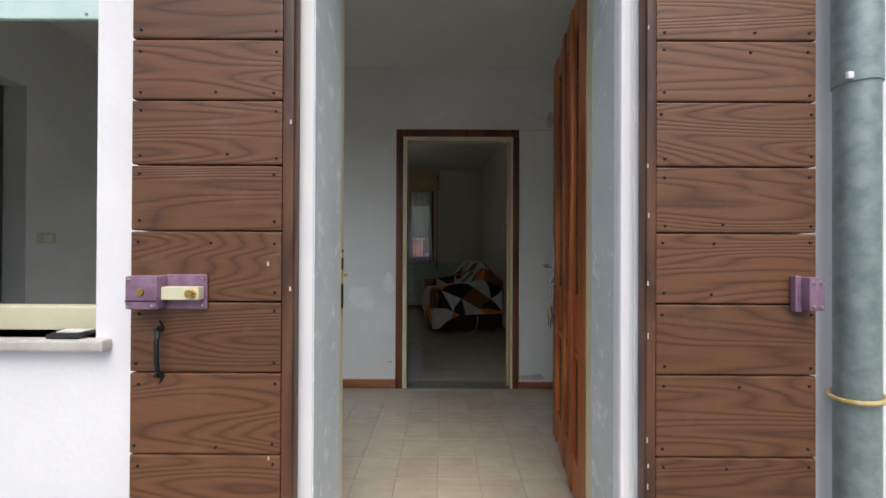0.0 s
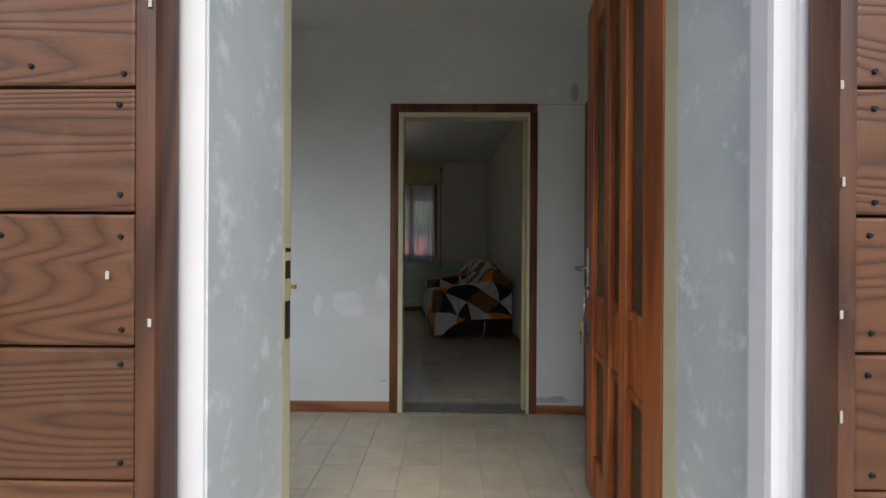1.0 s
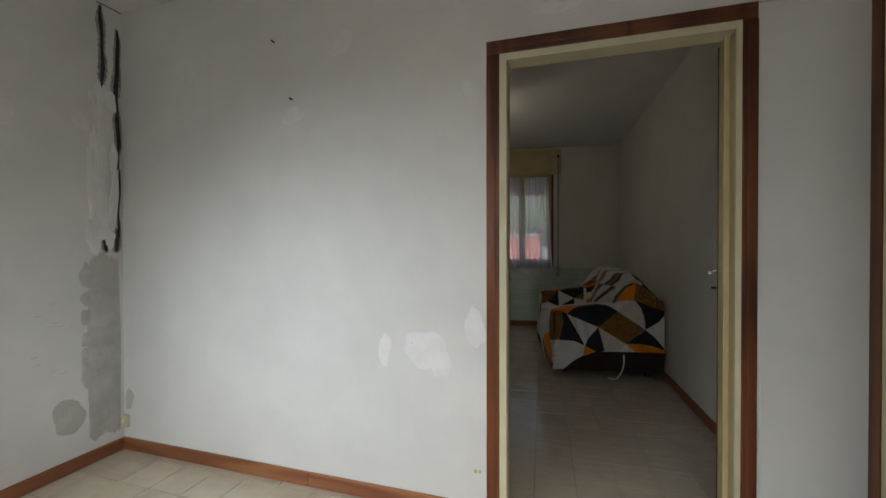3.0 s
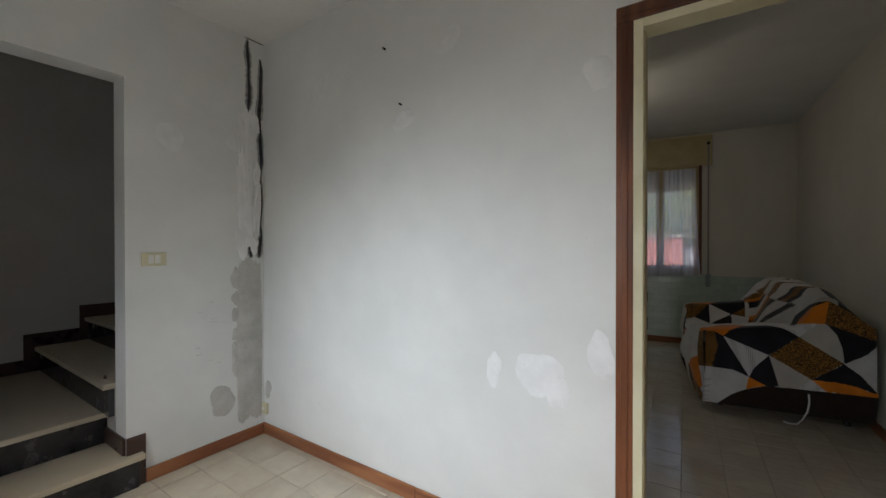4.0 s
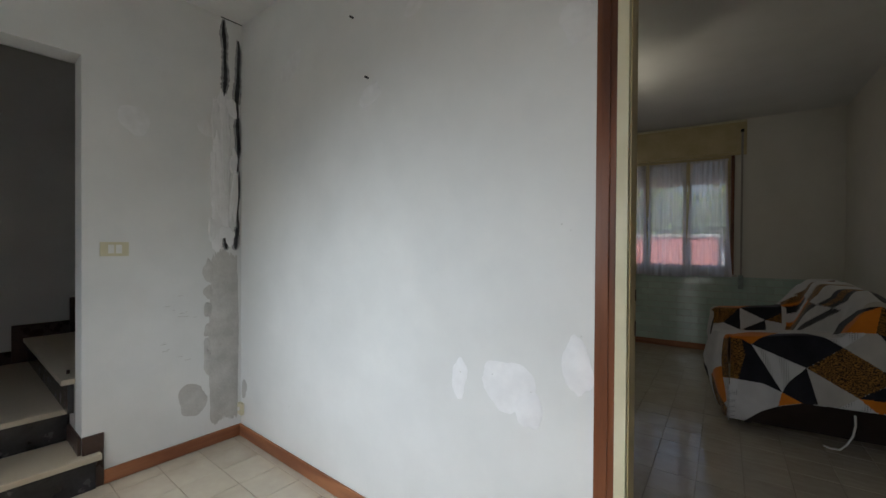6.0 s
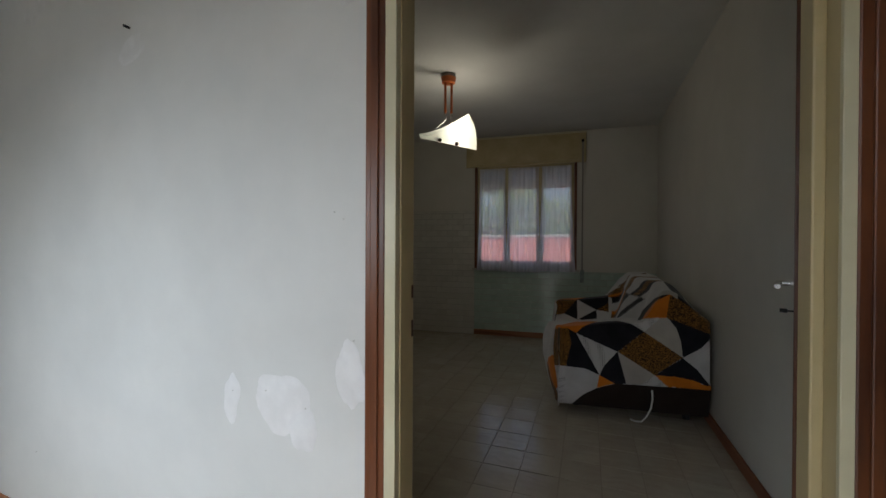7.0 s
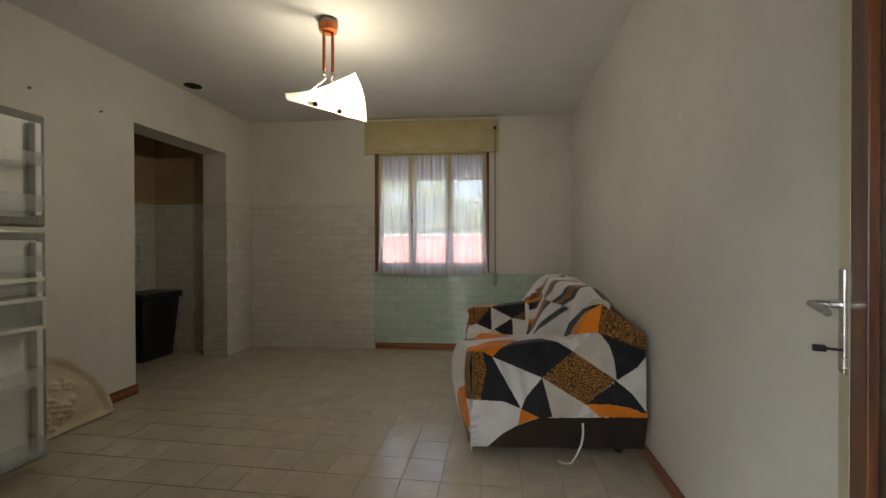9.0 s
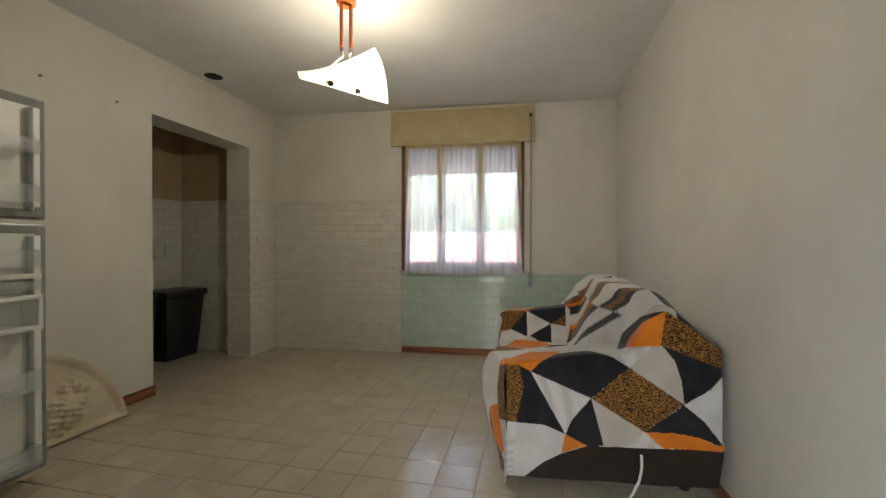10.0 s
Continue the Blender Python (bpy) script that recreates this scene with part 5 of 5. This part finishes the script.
# ---- fridge with open doors ----
M_STEELG = surface("silver_grey_enamel", (0.3, 0.31, 0.3), (0.36, 0.37, 0.36), 6, 0.35, 0.3, bump=0.0)
M_GASKET = surface("grey_rubber_gasket", (0.2, 0.21, 0.2), (0.27, 0.28, 0.27), 20, 0.7)
M_LINER = surface("white_fridge_liner", (0.7, 0.71, 0.68), (0.76, 0.77, 0.74), 6, 0.4, bump=0.0)
M_CLEAR, clear_bsdf, _c = start("clear_shelf_plastic", 0.12)
clear_bsdf.inputs["Base Color"].default_value, clear_bsdf.inputs["Alpha"].default_value = (0.72, 0.76, 0.79, 1), 0.2
fx = -2.497
fr = thing("fridge", -2.23, 0.72, 0, "silver fridge-freezer with both doors standing open", "fridge")
part("body", boxes((-2.55, -2.51, 0.46, 1.07, 0.06, 1.935), (-1.96, -1.92, 0.46, 1.07, 0.06, 1.935), (-2.51, -1.96, 0.46, 0.50, 0.06, 1.935), (-2.51, -1.96, 0.50, 1.07, 1.895, 1.935), (-2.51, -1.96, 0.50, 1.07, 0.06, 0.1), (-2.51, -1.96, 0.50, 1.07, 1.28, 1.33), bevel=0.004), M_STEELG, fr)
part("base", boxes((-2.54, -1.93, 0.48, 1.01, 0.0, 0.059)), M_BLACK, fr)
for z in (0.45, 0.75, 1.05, 1.7):
    part("shelf", boxes((-2.508, -1.962, 0.51, 1.01, z, z + 0.01)), M_CLEAR, fr)


def fridge_door(z0, z1, shelves, label):
    y0, y1 = 1.11, 1.77
    d = part("door", boxes((fx - 0.075, fx - 0.015, y0, y1, z0, z1), bevel=0.008), M_STEELG, fr, label)
    part("gasket", boxes((fx - 0.0148, fx, y0 + 0.01, y0 + 0.05, z0 + 0.01, z1 - 0.01), (fx - 0.0148, fx, y1 - 0.05, y1 - 0.01, z0 + 0.01, z1 - 0.01), (fx - 0.0148, fx, y0 + 0.05, y1 - 0.05, z0 + 0.01, z0 + 0.05), (fx - 0.0148, fx, y0 + 0.05, y1 - 0.05, z1 - 0.05, z1 - 0.01), bevel=0.004), M_GASKET, d, "grey rubber gasket")
    part("liner", boxes((fx - 0.0147, fx - 0.005, y0 + 0.05, y1 - 0.05, z0 + 0.05, z1 - 0.05)), M_LINER, d)
    for q in (y0 + 0.055, y1 - 0.085):
        part("liner_rib", boxes((fx - 0.005, fx + 0.04, q, q + 0.03, z0 + 0.06, z1 - 0.06), bevel=0.006), M_LINER, d, "white moulded liner rib")
    for z, h, white in shelves:
        a, b = y0 + 0.09, y1 - 0.09
        mt = M_LINER if white else M_CLEAR
        part("door_shelf", boxes((fx - 0.004, fx + 0.1, a, b, z, z + 0.008), (fx + 0.094, fx + 0.1, a, b, z + 0.008, z + h), (fx - 0.004, fx + 0.094, a, a + 0.005, z + 0.008, z + h), (fx - 0.004, fx + 0.094, b - 0.005, b, z + 0.008, z + h), bevel=0.002), mt, d, "white door shelf" if white else "clear plastic door shelf")
    return d


fridge_door(1.342, 1.96, ((1.415, 0.09, False), (1.66, 0.07, False)), "open freezer door with clear shelves")
low_door = fridge_door(0.062, 1.32, ((0.13, 0.1, False), (0.5, 0.1, False), (1.05, 0.025, True), (1.10, 0.09, False), (0.99, 0.05, False)), "open fridge door with clear shelves")
part("dairy_box", boxes((fx + 0.0, fx + 0.11, 1.20, 1.68, 0.80, 0.82), (fx + 0.0, fx + 0.11, 1.20, 1.68, 0.95, 0.97), (fx + 0.0, fx + 0.11, 1.66, 1.68, 0.821, 0.949), (fx + 0.0, fx + 0.11, 1.20, 1.22, 0.821, 0.949), bevel=0.004), M_LINER, low_door, "white framed dairy compartment")
part("dairy_flap", boxes((fx + 0.1, fx + 0.105, 1.221, 1.659, 0.822, 0.948)), M_CLEAR, low_door, "clear smoked flap")
part("hinge", boxes((fx - 0.05, fx + 0.0, 1.10, 1.21, 1.322, 1.34), bevel=0.003), M_CHROME, fr)

# ---- plaster lunette leaning on the wall ----
M_PLAQUE = surface("aged_cream_plaster", (0.5, 0.42, 0.29), (0.62, 0.54, 0.4), 5, 0.75, bump=0.2, fine=60, stain=(0.4, 0.29, 0.16), stain_scale=6)


def lunette():
    """A half-round plaque: rim, sunk field and rounded relief shapes."""
    R, n = 0.56, 150
    bm = bmesh.new()
    rnd = random.Random(5)
    blobs = [(0.06, 0.2, 0.05), (0.1, 0.25, 0.035), (0.15, 0.21, 0.06), (0.2, 0.17, 0.05), (0.26, 0.15, 0.045), (0.31, 0.19, 0.03), (0.12, 0.12, 0.05), (0.2, 0.1, 0.045), (0.28, 0.11, 0.035), (0.08, 0.07, 0.035), (0.22, 0.3, 0.04), (0.27, 0.33, 0.03), (0.3, 0.29, 0.035), (0.34, 0.27, 0.025), (0.2, 0.26, 0.03), (0.04, 0.28, 0.03), (-0.1, 0.2, 0.06), (-0.15, 0.26, 0.04), (-0.22, 0.15, 0.06), (-0.2, 0.08, 0.05), (-0.3, 0.17, 0.05), (-0.05, 0.32, 0.04), (-0.28, 0.28, 0.035), (0.16, 0.05, 0.03)]
    grid = {}
    for i in range(n + 1):
        for j in range(n // 2 + 1):
            u, v = (i / n * 2 - 1) * R, j / (n // 2) * R
            r = math.hypot(u, v)
            if r > R:
                s = R / r
                if r > R * 1.03:
                    continue
                u, v = u * s, v * s
                r = R
            h = 0.03 if r > R - 0.028 or v < 0.02 else 0.022 if r > R - 0.045 or v < 0.03 else 0.014
            if h < 0.02:
                for a, b, q in blobs:
                    d = math.hypot(u - a, (v - b)) / q
                    if d < 1:
                        h = max(h, 0.014 + (0.55 + 0.3 * math.sin(90 * u + 60 * v) * math.sin(110 * v - 40 * u)) * q * math.sqrt(1 - d * d))
            grid[i, j] = bm.verts.new((u, -h, v))
    for (i, j) in list(grid):
        q = [grid.get(k) for k in ((i, j), (i + 1, j), (i + 1, j + 1), (i, j + 1))]
        if None not in q:
            bm.faces.new(q)
        elif sum(x is not None for x in q) == 3:
            bm.faces.new([x for x in q if x])
    bmesh.ops.smooth_vert(bm, verts=bm.verts, factor=0.5, use_axis_x=True, use_axis_y=True, use_axis_z=True)
    edge = [e for e in bm.edges if e.is_boundary]
    ret = bmesh.ops.extrude_edge_only(bm, edges=edge)
    for v in (g for g in ret["geom"] if isinstance(g, bmesh.types.BMVert)):
        v.co.y = 0.0
    return bm


plaque = solid("plaster_lunette", lunette(), M_PLAQUE, "half-round cream plaster plaque with a worn relief, leaning on the wall", "plaque", smooth=True)
plaque.matrix_world = pose(-2.865, 1.90, 0.005, 0, 0, 90) @ pose(0, 0, 0, -13, 0, 0)

# ---- alcove: bin, wall box; kitchen small fittings ----
binn = thing("waste_bin", -3.85, 3.8, 0, "large black plastic waste bin with a flat lid", "bin")


def tapered(x0, x1, y0, y1, z0, z1, inset, bevel):
    bm = boxes((x0, x1, y0, y1, z0, z1), bevel=bevel)
    for v in bm.verts:
        k = (z1 - v.co.z) / (z1 - z0) * inset
        v.co.x += k if v.co.x < (x0 + x1) / 2 else -k
        v.co.y += k if v.co.y < (y0 + y1) / 2 else -k
    return bm


part("body", tapered(-4.03, -3.665, 3.53, 4.02, 0.0, 0.66, 0.05, 0.02), M_BLACK, binn, smooth=True)
part("lid", boxes((-4.04, -3.64, 3.51, 4.04, 0.662, 0.735), bevel=0.018), M_BLACK, binn, smooth=True)
bag = thing("waste_bin", -3.87, 3.3, 0, "second black plastic bin partly hidden in the alcove", "bin")
part("body", tapered(-4.03, -3.72, 3.12, 3.49, 0.0, 0.65, 0.04, 0.02), M_BLACK, bag, smooth=True)
part("lid", boxes((-4.03, -3.71, 3.11, 3.5, 0.652, 0.71), bevel=0.018), M_BLACK, bag, smooth=True)
dish = thing("soap_dish", -4.06, 3.82, 1.17, "pale green soap dish set in the alcove tiles", "soap dish")
part("frame", boxes((-4.066, -4.04, 3.72, 3.89, 1.08, 1.10), (-4.066, -4.04, 3.72, 3.89, 1.24, 1.26), (-4.066, -4.04, 3.72, 3.74, 1.101, 1.239), (-4.066, -4.04, 3.87, 3.89, 1.101, 1.239), bevel=0.005), M_GTILE, dish)
part("tray", boxes((-4.04, -4.0, 3.72, 3.89, 1.08, 1.095), bevel=0.004), M_GTILE, dish)
ks = thing("light_switch", KL, 4.09, 1.285, "cream light switch on the tiled kitchen pier", "light switch")
part("plate", boxes((KL + 0.011, KL + 0.019, 4.055, 4.125, 1.245, 1.325), bevel=0.003), M_CREAM, ks)
part("rocker", boxes((KL + 0.0192, KL + 0.024, 4.075, 4.105, 1.265, 1.305), bevel=0.002), M_WHITE, ks)
for y, z in ((2.066, 2.265), (2.533, 2.268)):
    bm = bmesh.new()
    rod(bm, (KL, y, z), (KL + 0.016, y, z), 0.008, sides=10)
    solid("wall_plug", bm, M_THRESH, "dark wall plug in the kitchen wall", "wall plug")
bm = bmesh.new()
rod(bm, (-2.86, 3.28, CEIL_K - 0.004), (-2.86, 3.28, CEIL_K - 0.0005), 0.075, sides=28)
structure("flue_hole", bm, surface("black_opening", (0.004, 0.004, 0.004), (0.008, 0.008, 0.008), 10, 1.0), "round dark flue hole in the kitchen ceiling", "hole")
solid("cable", tube(bmesh.new(), [(KL + 0.004, 3.4, 2.72), (KL + 0.02, 3.41, 2.68), (KL + 0.01, 3.36, 2.6), (KL + 0.015, 3.35, 2.51), (KL + 0.006, 3.4, 2.46)], 0.0025, 6), M_WHITE, "thin loose white cable on the kitchen wall", "cable")

kitchen_side |= top_level() - hall_side

# ---- outside the kitchen window ----
M_RED = surface("red_brick_paint", (0.5, 0.16, 0.13), (0.62, 0.24, 0.2), 4, 0.85)
M_LEAF = surface("leaf_green", (0.08, 0.12, 0.02), (0.17, 0.23, 0.05), 3, 0.6)
M_BARK = surface("bark", (0.08, 0.06, 0.045), (0.15, 0.12, 0.09), 8, 0.9)
gw = thing("garden_wall", -4.5, 12, -0.15, "red rendered garden wall with a pale coping", "garden wall")
part("wall", boxes((-12, -0.9, 11.9, 12.1, -0.15, 1.55)), M_RED, gw)
part("coping", boxes((-12.05, -0.85, 11.85, 12.15, 1.551, 1.62), bevel=0.01), M_SILL, gw)


def tree(x, y, h, seed):
    rnd = random.Random(seed)
    ob = thing("tree", x, y, -0.15, "leafy green garden tree behind the wall", "tree", "garden trees")
    bm = bmesh.new()
    rod(bm, (x, y, -0.15), (x + 0.1, y, h * 0.55), 0.14, 0.07, 12)
    for _ in range(7):
        a = rnd.uniform(0, 6.28)
        rod(bm, (x + 0.08, y, h * rnd.uniform(0.35, 0.52)), (x + 1.1 * math.cos(a), y + 1.1 * math.sin(a), h * rnd.uniform(0.65, 0.9)), 0.05, 0.015, 8)
    part("trunk", bm, M_BARK, ob)
    bm = bmesh.new()
    clumps = [Vector((x + rnd.gauss(0, 0.9), y + rnd.gauss(0, 0.9), h * rnd.uniform(0.45, 1.0))) for _ in range(38)]
    for _ in range(2600):
        c = rnd.choice(clumps) + Vector((rnd.gauss(0, 0.26), rnd.gauss(0, 0.26), rnd.gauss(0, 0.2)))
        d = Vector((rnd.gauss(0, 1), rnd.gauss(0, 1), rnd.gauss(0, 1))).normalized()
        e = d.orthogonal().normalized()
        s = rnd.uniform(0.06, 0.12)
        bm.faces.new([bm.verts.new(c + d * s), bm.verts.new(c + e * s * 0.45), bm.verts.new(c - d * s), bm.verts.new(c - e * s * 0.45)])
    part("crown", bm, M_LEAF, ob)


for i, (x, y, h) in enumerate(((-5.6, 14.0, 4.2), (-3.6, 15.5, 3.6), (-1.2, 16.5, 3.3), (-7.8, 15, 4.6))):
    tree(x, y, h, 30 + i)

# ---- ground and tiled surfaces ----
structure("ground", boxes((-400, 400, -400, 400, -0.6, -0.15)), surface("yard_concrete", (0.18, 0.178, 0.17), (0.25, 0.245, 0.235), 2, 0.9, bump=0.4, fine=40), "pale concrete yard round the house", "ground")
floor_hall = structure("floor_hall", boxes((-4.45, HR + T, FI, 0.0, -0.14, -0.004)), M_GROUT, "beige square-tiled hall floor with dark joints", "floor")
hall_side = top_level()
floor_kitchen = structure("floor_kitchen", boxes((-4.2, -1.0, T + 0.1, KB + 0.1, -0.14, -0.004), (-1.0, KR + T, T - 0.03, KB + 0.22, -0.14, -0.004)), M_GROUT, "beige square-tiled kitchen floor with dark joints", "floor")


def slab_mesh(name, w, h, d, material, lip=0.0022):
    """A tile lying in x, y with its face at z = 0 and a chamfered rim."""
    me = bpy.data.meshes.new(name)
    a, b, c, e = w / 2, h / 2, w / 2 - lip, h / 2 - lip
    vs = [(-a, -b, -d), (a, -b, -d), (a, b, -d), (-a, b, -d), (-a, -b, -lip * 0.5), (a, -b, -lip * 0.5), (a, b, -lip * 0.5), (-a, b, -lip * 0.5), (-c, -e, 0), (c, -e, 0), (c, e, 0), (-c, e, 0)]
    fs = [(8, 9, 10, 11), (4, 5, 9, 8), (5, 6, 10, 9), (6, 7, 11, 10), (7, 4, 8, 11), (0, 1, 5, 4), (1, 2, 6, 5), (2, 3, 7, 6), (3, 0, 4, 7)]
    me.from_pydata(vs, [], fs)
    me.materials.append(material)
    return me


def spans(lo, hi, origin, pitch):
    """Whole and cut pieces between lo and hi on a grid."""
    k = math.floor((lo - origin) / pitch)
    out = []
    while origin + k * pitch < hi - 0.004:
        a, b = max(lo, origin + k * pitch), min(hi, origin + (k + 1) * pitch)
        if b - a > 0.012:
            out.append((a, b))
        k += 1
    return out


MESHES = {}


def tile(parent, name, w, h, d, gap, material, m):
    key = (name, material.name, round(w, 3), round(h, 3))
    if key not in MESHES:
        MESHES[key] = slab_mesh(name, round(w, 3) - gap[0], round(h, 3) - gap[1], d, material)
    ob = new(name, MESHES[key])
    ob.parent = parent
    ob.matrix_basis = m
    return ob


def floor_tiles(parent, x0, x1, y0, y1, ox, oy, near, pitch=0.21, hole=None):
    """Tiles as parts inside the stretch near, the rest joined."""
    rest_v, rest_f = [], []
    for a, b in spans(x0, x1, ox, pitch):
        for c, d in spans(y0, y1, oy, pitch):
            cx, cy = (a + b) / 2, (c + d) / 2
            tip = Matrix.Translation((cx, cy, random.uniform(-0.0006, 0.0006))) @ pose(0, 0, 0, random.gauss(0, 0.12), random.gauss(0, 0.12), 0)
            if near(cx, cy):
                tile(parent, "tile", b - a, d - c, 0.008, (0.0028, 0.0028), M_TILE, tip)
            else:
                n = len(rest_v)
                rest_v += [(a + 0.002, c + 0.002, 0), (b - 0.002, c + 0.002, 0), (b - 0.002, d - 0.002, 0), (a + 0.002, d - 0.002, 0), (a + 0.001, c + 0.001, -0.004), (b - 0.001, c + 0.001, -0.004), (b - 0.001, d - 0.001, -0.004), (a + 0.001, d - 0.001, -0.004)]
                rest_f += [(n, n + 1, n + 2, n + 3)] + [(n + 4 + i, n + 4 + (i + 1) % 4, n + (i + 1) % 4, n + i) for i in range(4)]
    if rest_f:
        me = bpy.data.meshes.new("tiles")
        me.from_pydata(rest_v, [], rest_f)
        me.materials.append(M_TILE)
        ob = new("far_tiles", me)
        ob.parent = parent
        tagged(ob, "beige floor tiles in the less seen part", kind="stuff")


floor_tiles(floor_hall, HL + 0.0, HR, FI + 0.05, 0.0, -0.767, -0.05, lambda x, y: True)
floor_tiles(floor_kitchen, KL, -0.938, T + 0.1, KB + 0.08, -0.518, 0.03, lambda x, y: 1.0 < y < 4.4 and -2.75 < x < 0.8)
floor_tiles(floor_kitchen, -0.938, KR, T - 0.03, KB + 0.2, -0.518, 0.03, lambda x, y: 1.0 < y < 4.4 and -2.75 < x < 0.8)
floor_tiles(floor_kitchen, -4.07, KL, 2.3, 4.11, -0.518, 0.03, lambda x, y: False)

TW, TH = 0.158, 0.081


def wall_tiles(parent, axis, at, sign, a0, a1, z0, z1, material, start_at, stagger=True):
    """Running-bond tiles on a wall; sign: the side that they face."""
    for r, (c, d) in enumerate(spans(z0, z1, z0, TH)):
        shift = start_at + (TW / 2 if r % 2 and stagger else 0)
        for a, b in spans(a0, a1, shift, TW):
            mid, up = (a + b) / 2, (c + d) / 2
            wob = pose(0, 0, 0, random.gauss(0, 0.22), random.gauss(0, 0.22), 0)
            if axis == "y":
                m = pose(mid, at, up, 90, 0, 0) if sign < 0 else pose(mid, at, up, -90, 0, 0)
            else:
                m = pose(at, mid, up, 90, 0, 90) if sign > 0 else pose(at, mid, up, 90, 0, -90)
            tile(parent, "tile", b - a, d - c, 0.006, (0.0024, 0.005), material, m @ wob)


def tiled(name, bm, label):
    return structure(name, bm, M_WGROUT, label, "wall tiles")


w1 = tiled("tiling_window_wall", boxes((KL + 0.006, WX0 - 0.026, KB - 0.006, KB - 0.0005, 0.0, ZT)), "white running-bond wall tiles beside the window")
wall_tiles(w1, "y", KB - 0.01, -1, KL + 0.011, WX0 - 0.026, 0.0, ZT, M_WTILE, WX0 - 0.026)
w2 = tiled("tiling_under_window", boxes((WX0 - 0.025, KR - 0.001, KB - 0.006, KB - 0.0005, 0.076, 0.905)), "mint green running-bond wall tiles under the window")
wall_tiles(w2, "y", KB - 0.01, -1, WX0 - 0.025, KR - 0.001, 0.076, 0.905, M_GTILE, WX0 - 0.025)
w3 = tiled("tiling_pier", boxes((KL + 0.0005, KL + 0.006, AL1 - 0.01, KB - 0.011, 0.0, ZT)), "white running-bond wall tiles on the kitchen pier")
wall_tiles(w3, "x", KL + 0.01, 1, AL1 - 0.01, KB - 0.011, 0.0, ZT, M_WTILE, AL1)
w4 = tiled("tiling_pier_reveal", boxes((KL - 0.285, KL + 0.0, AL1 - 0.0055, AL1 - 0.0005, 0.0, ZT)), "white wall tiles on the pier reveal")
wall_tiles(w4, "y", AL1 - 0.01, -1, KL - 0.285, KL + 0.009, 0.0, ZT, M_WTILE, KL)
w5 = tiled("tiling_alcove_end", boxes((-4.059, KL - 0.286, 4.114, 4.1195, 0.0, ZT)), "white running-bond wall tiles in the alcove")
wall_tiles(w5, "y", 4.11, -1, -4.059, KL - 0.286, 0.0, ZT, M_WTILE, -4.06)
w6 = tiled("tiling_alcove_side", boxes((-4.0695, -4.064, 2.3, 4.109, 0.0, ZT)), "white running-bond wall tiles on the alcove side")
wall_tiles(w6, "x", -4.06, 1, 2.9, 4.109, 0.0, ZT, M_WTILE, 4.11)
kitchen_side |= top_level() - hall_side

# the window wall stands a little out of square
ASKEW = Matrix.Translation((-2.0, KB, 0)) @ pose(0, 0, 0, 0, 0, 3.6) @ Matrix.Translation((2.0, -KB, 0))
for ob in kitchen_side:
    if ob.name.split(".")[0] in ("wall_kitchen_window", "baseboard_kitchen_window", "window_kitchen", "shutter_box", "shutter_strap", "curtain", "tiling_window_wall", "tiling_under_window"):
        ob.matrix_basis = ASKEW @ ob.matrix_basis

# the kitchen with all that stands in it, turned against the hall
for ob in kitchen_side:
    ob.matrix_basis = SKEW @ ob.matrix_basis
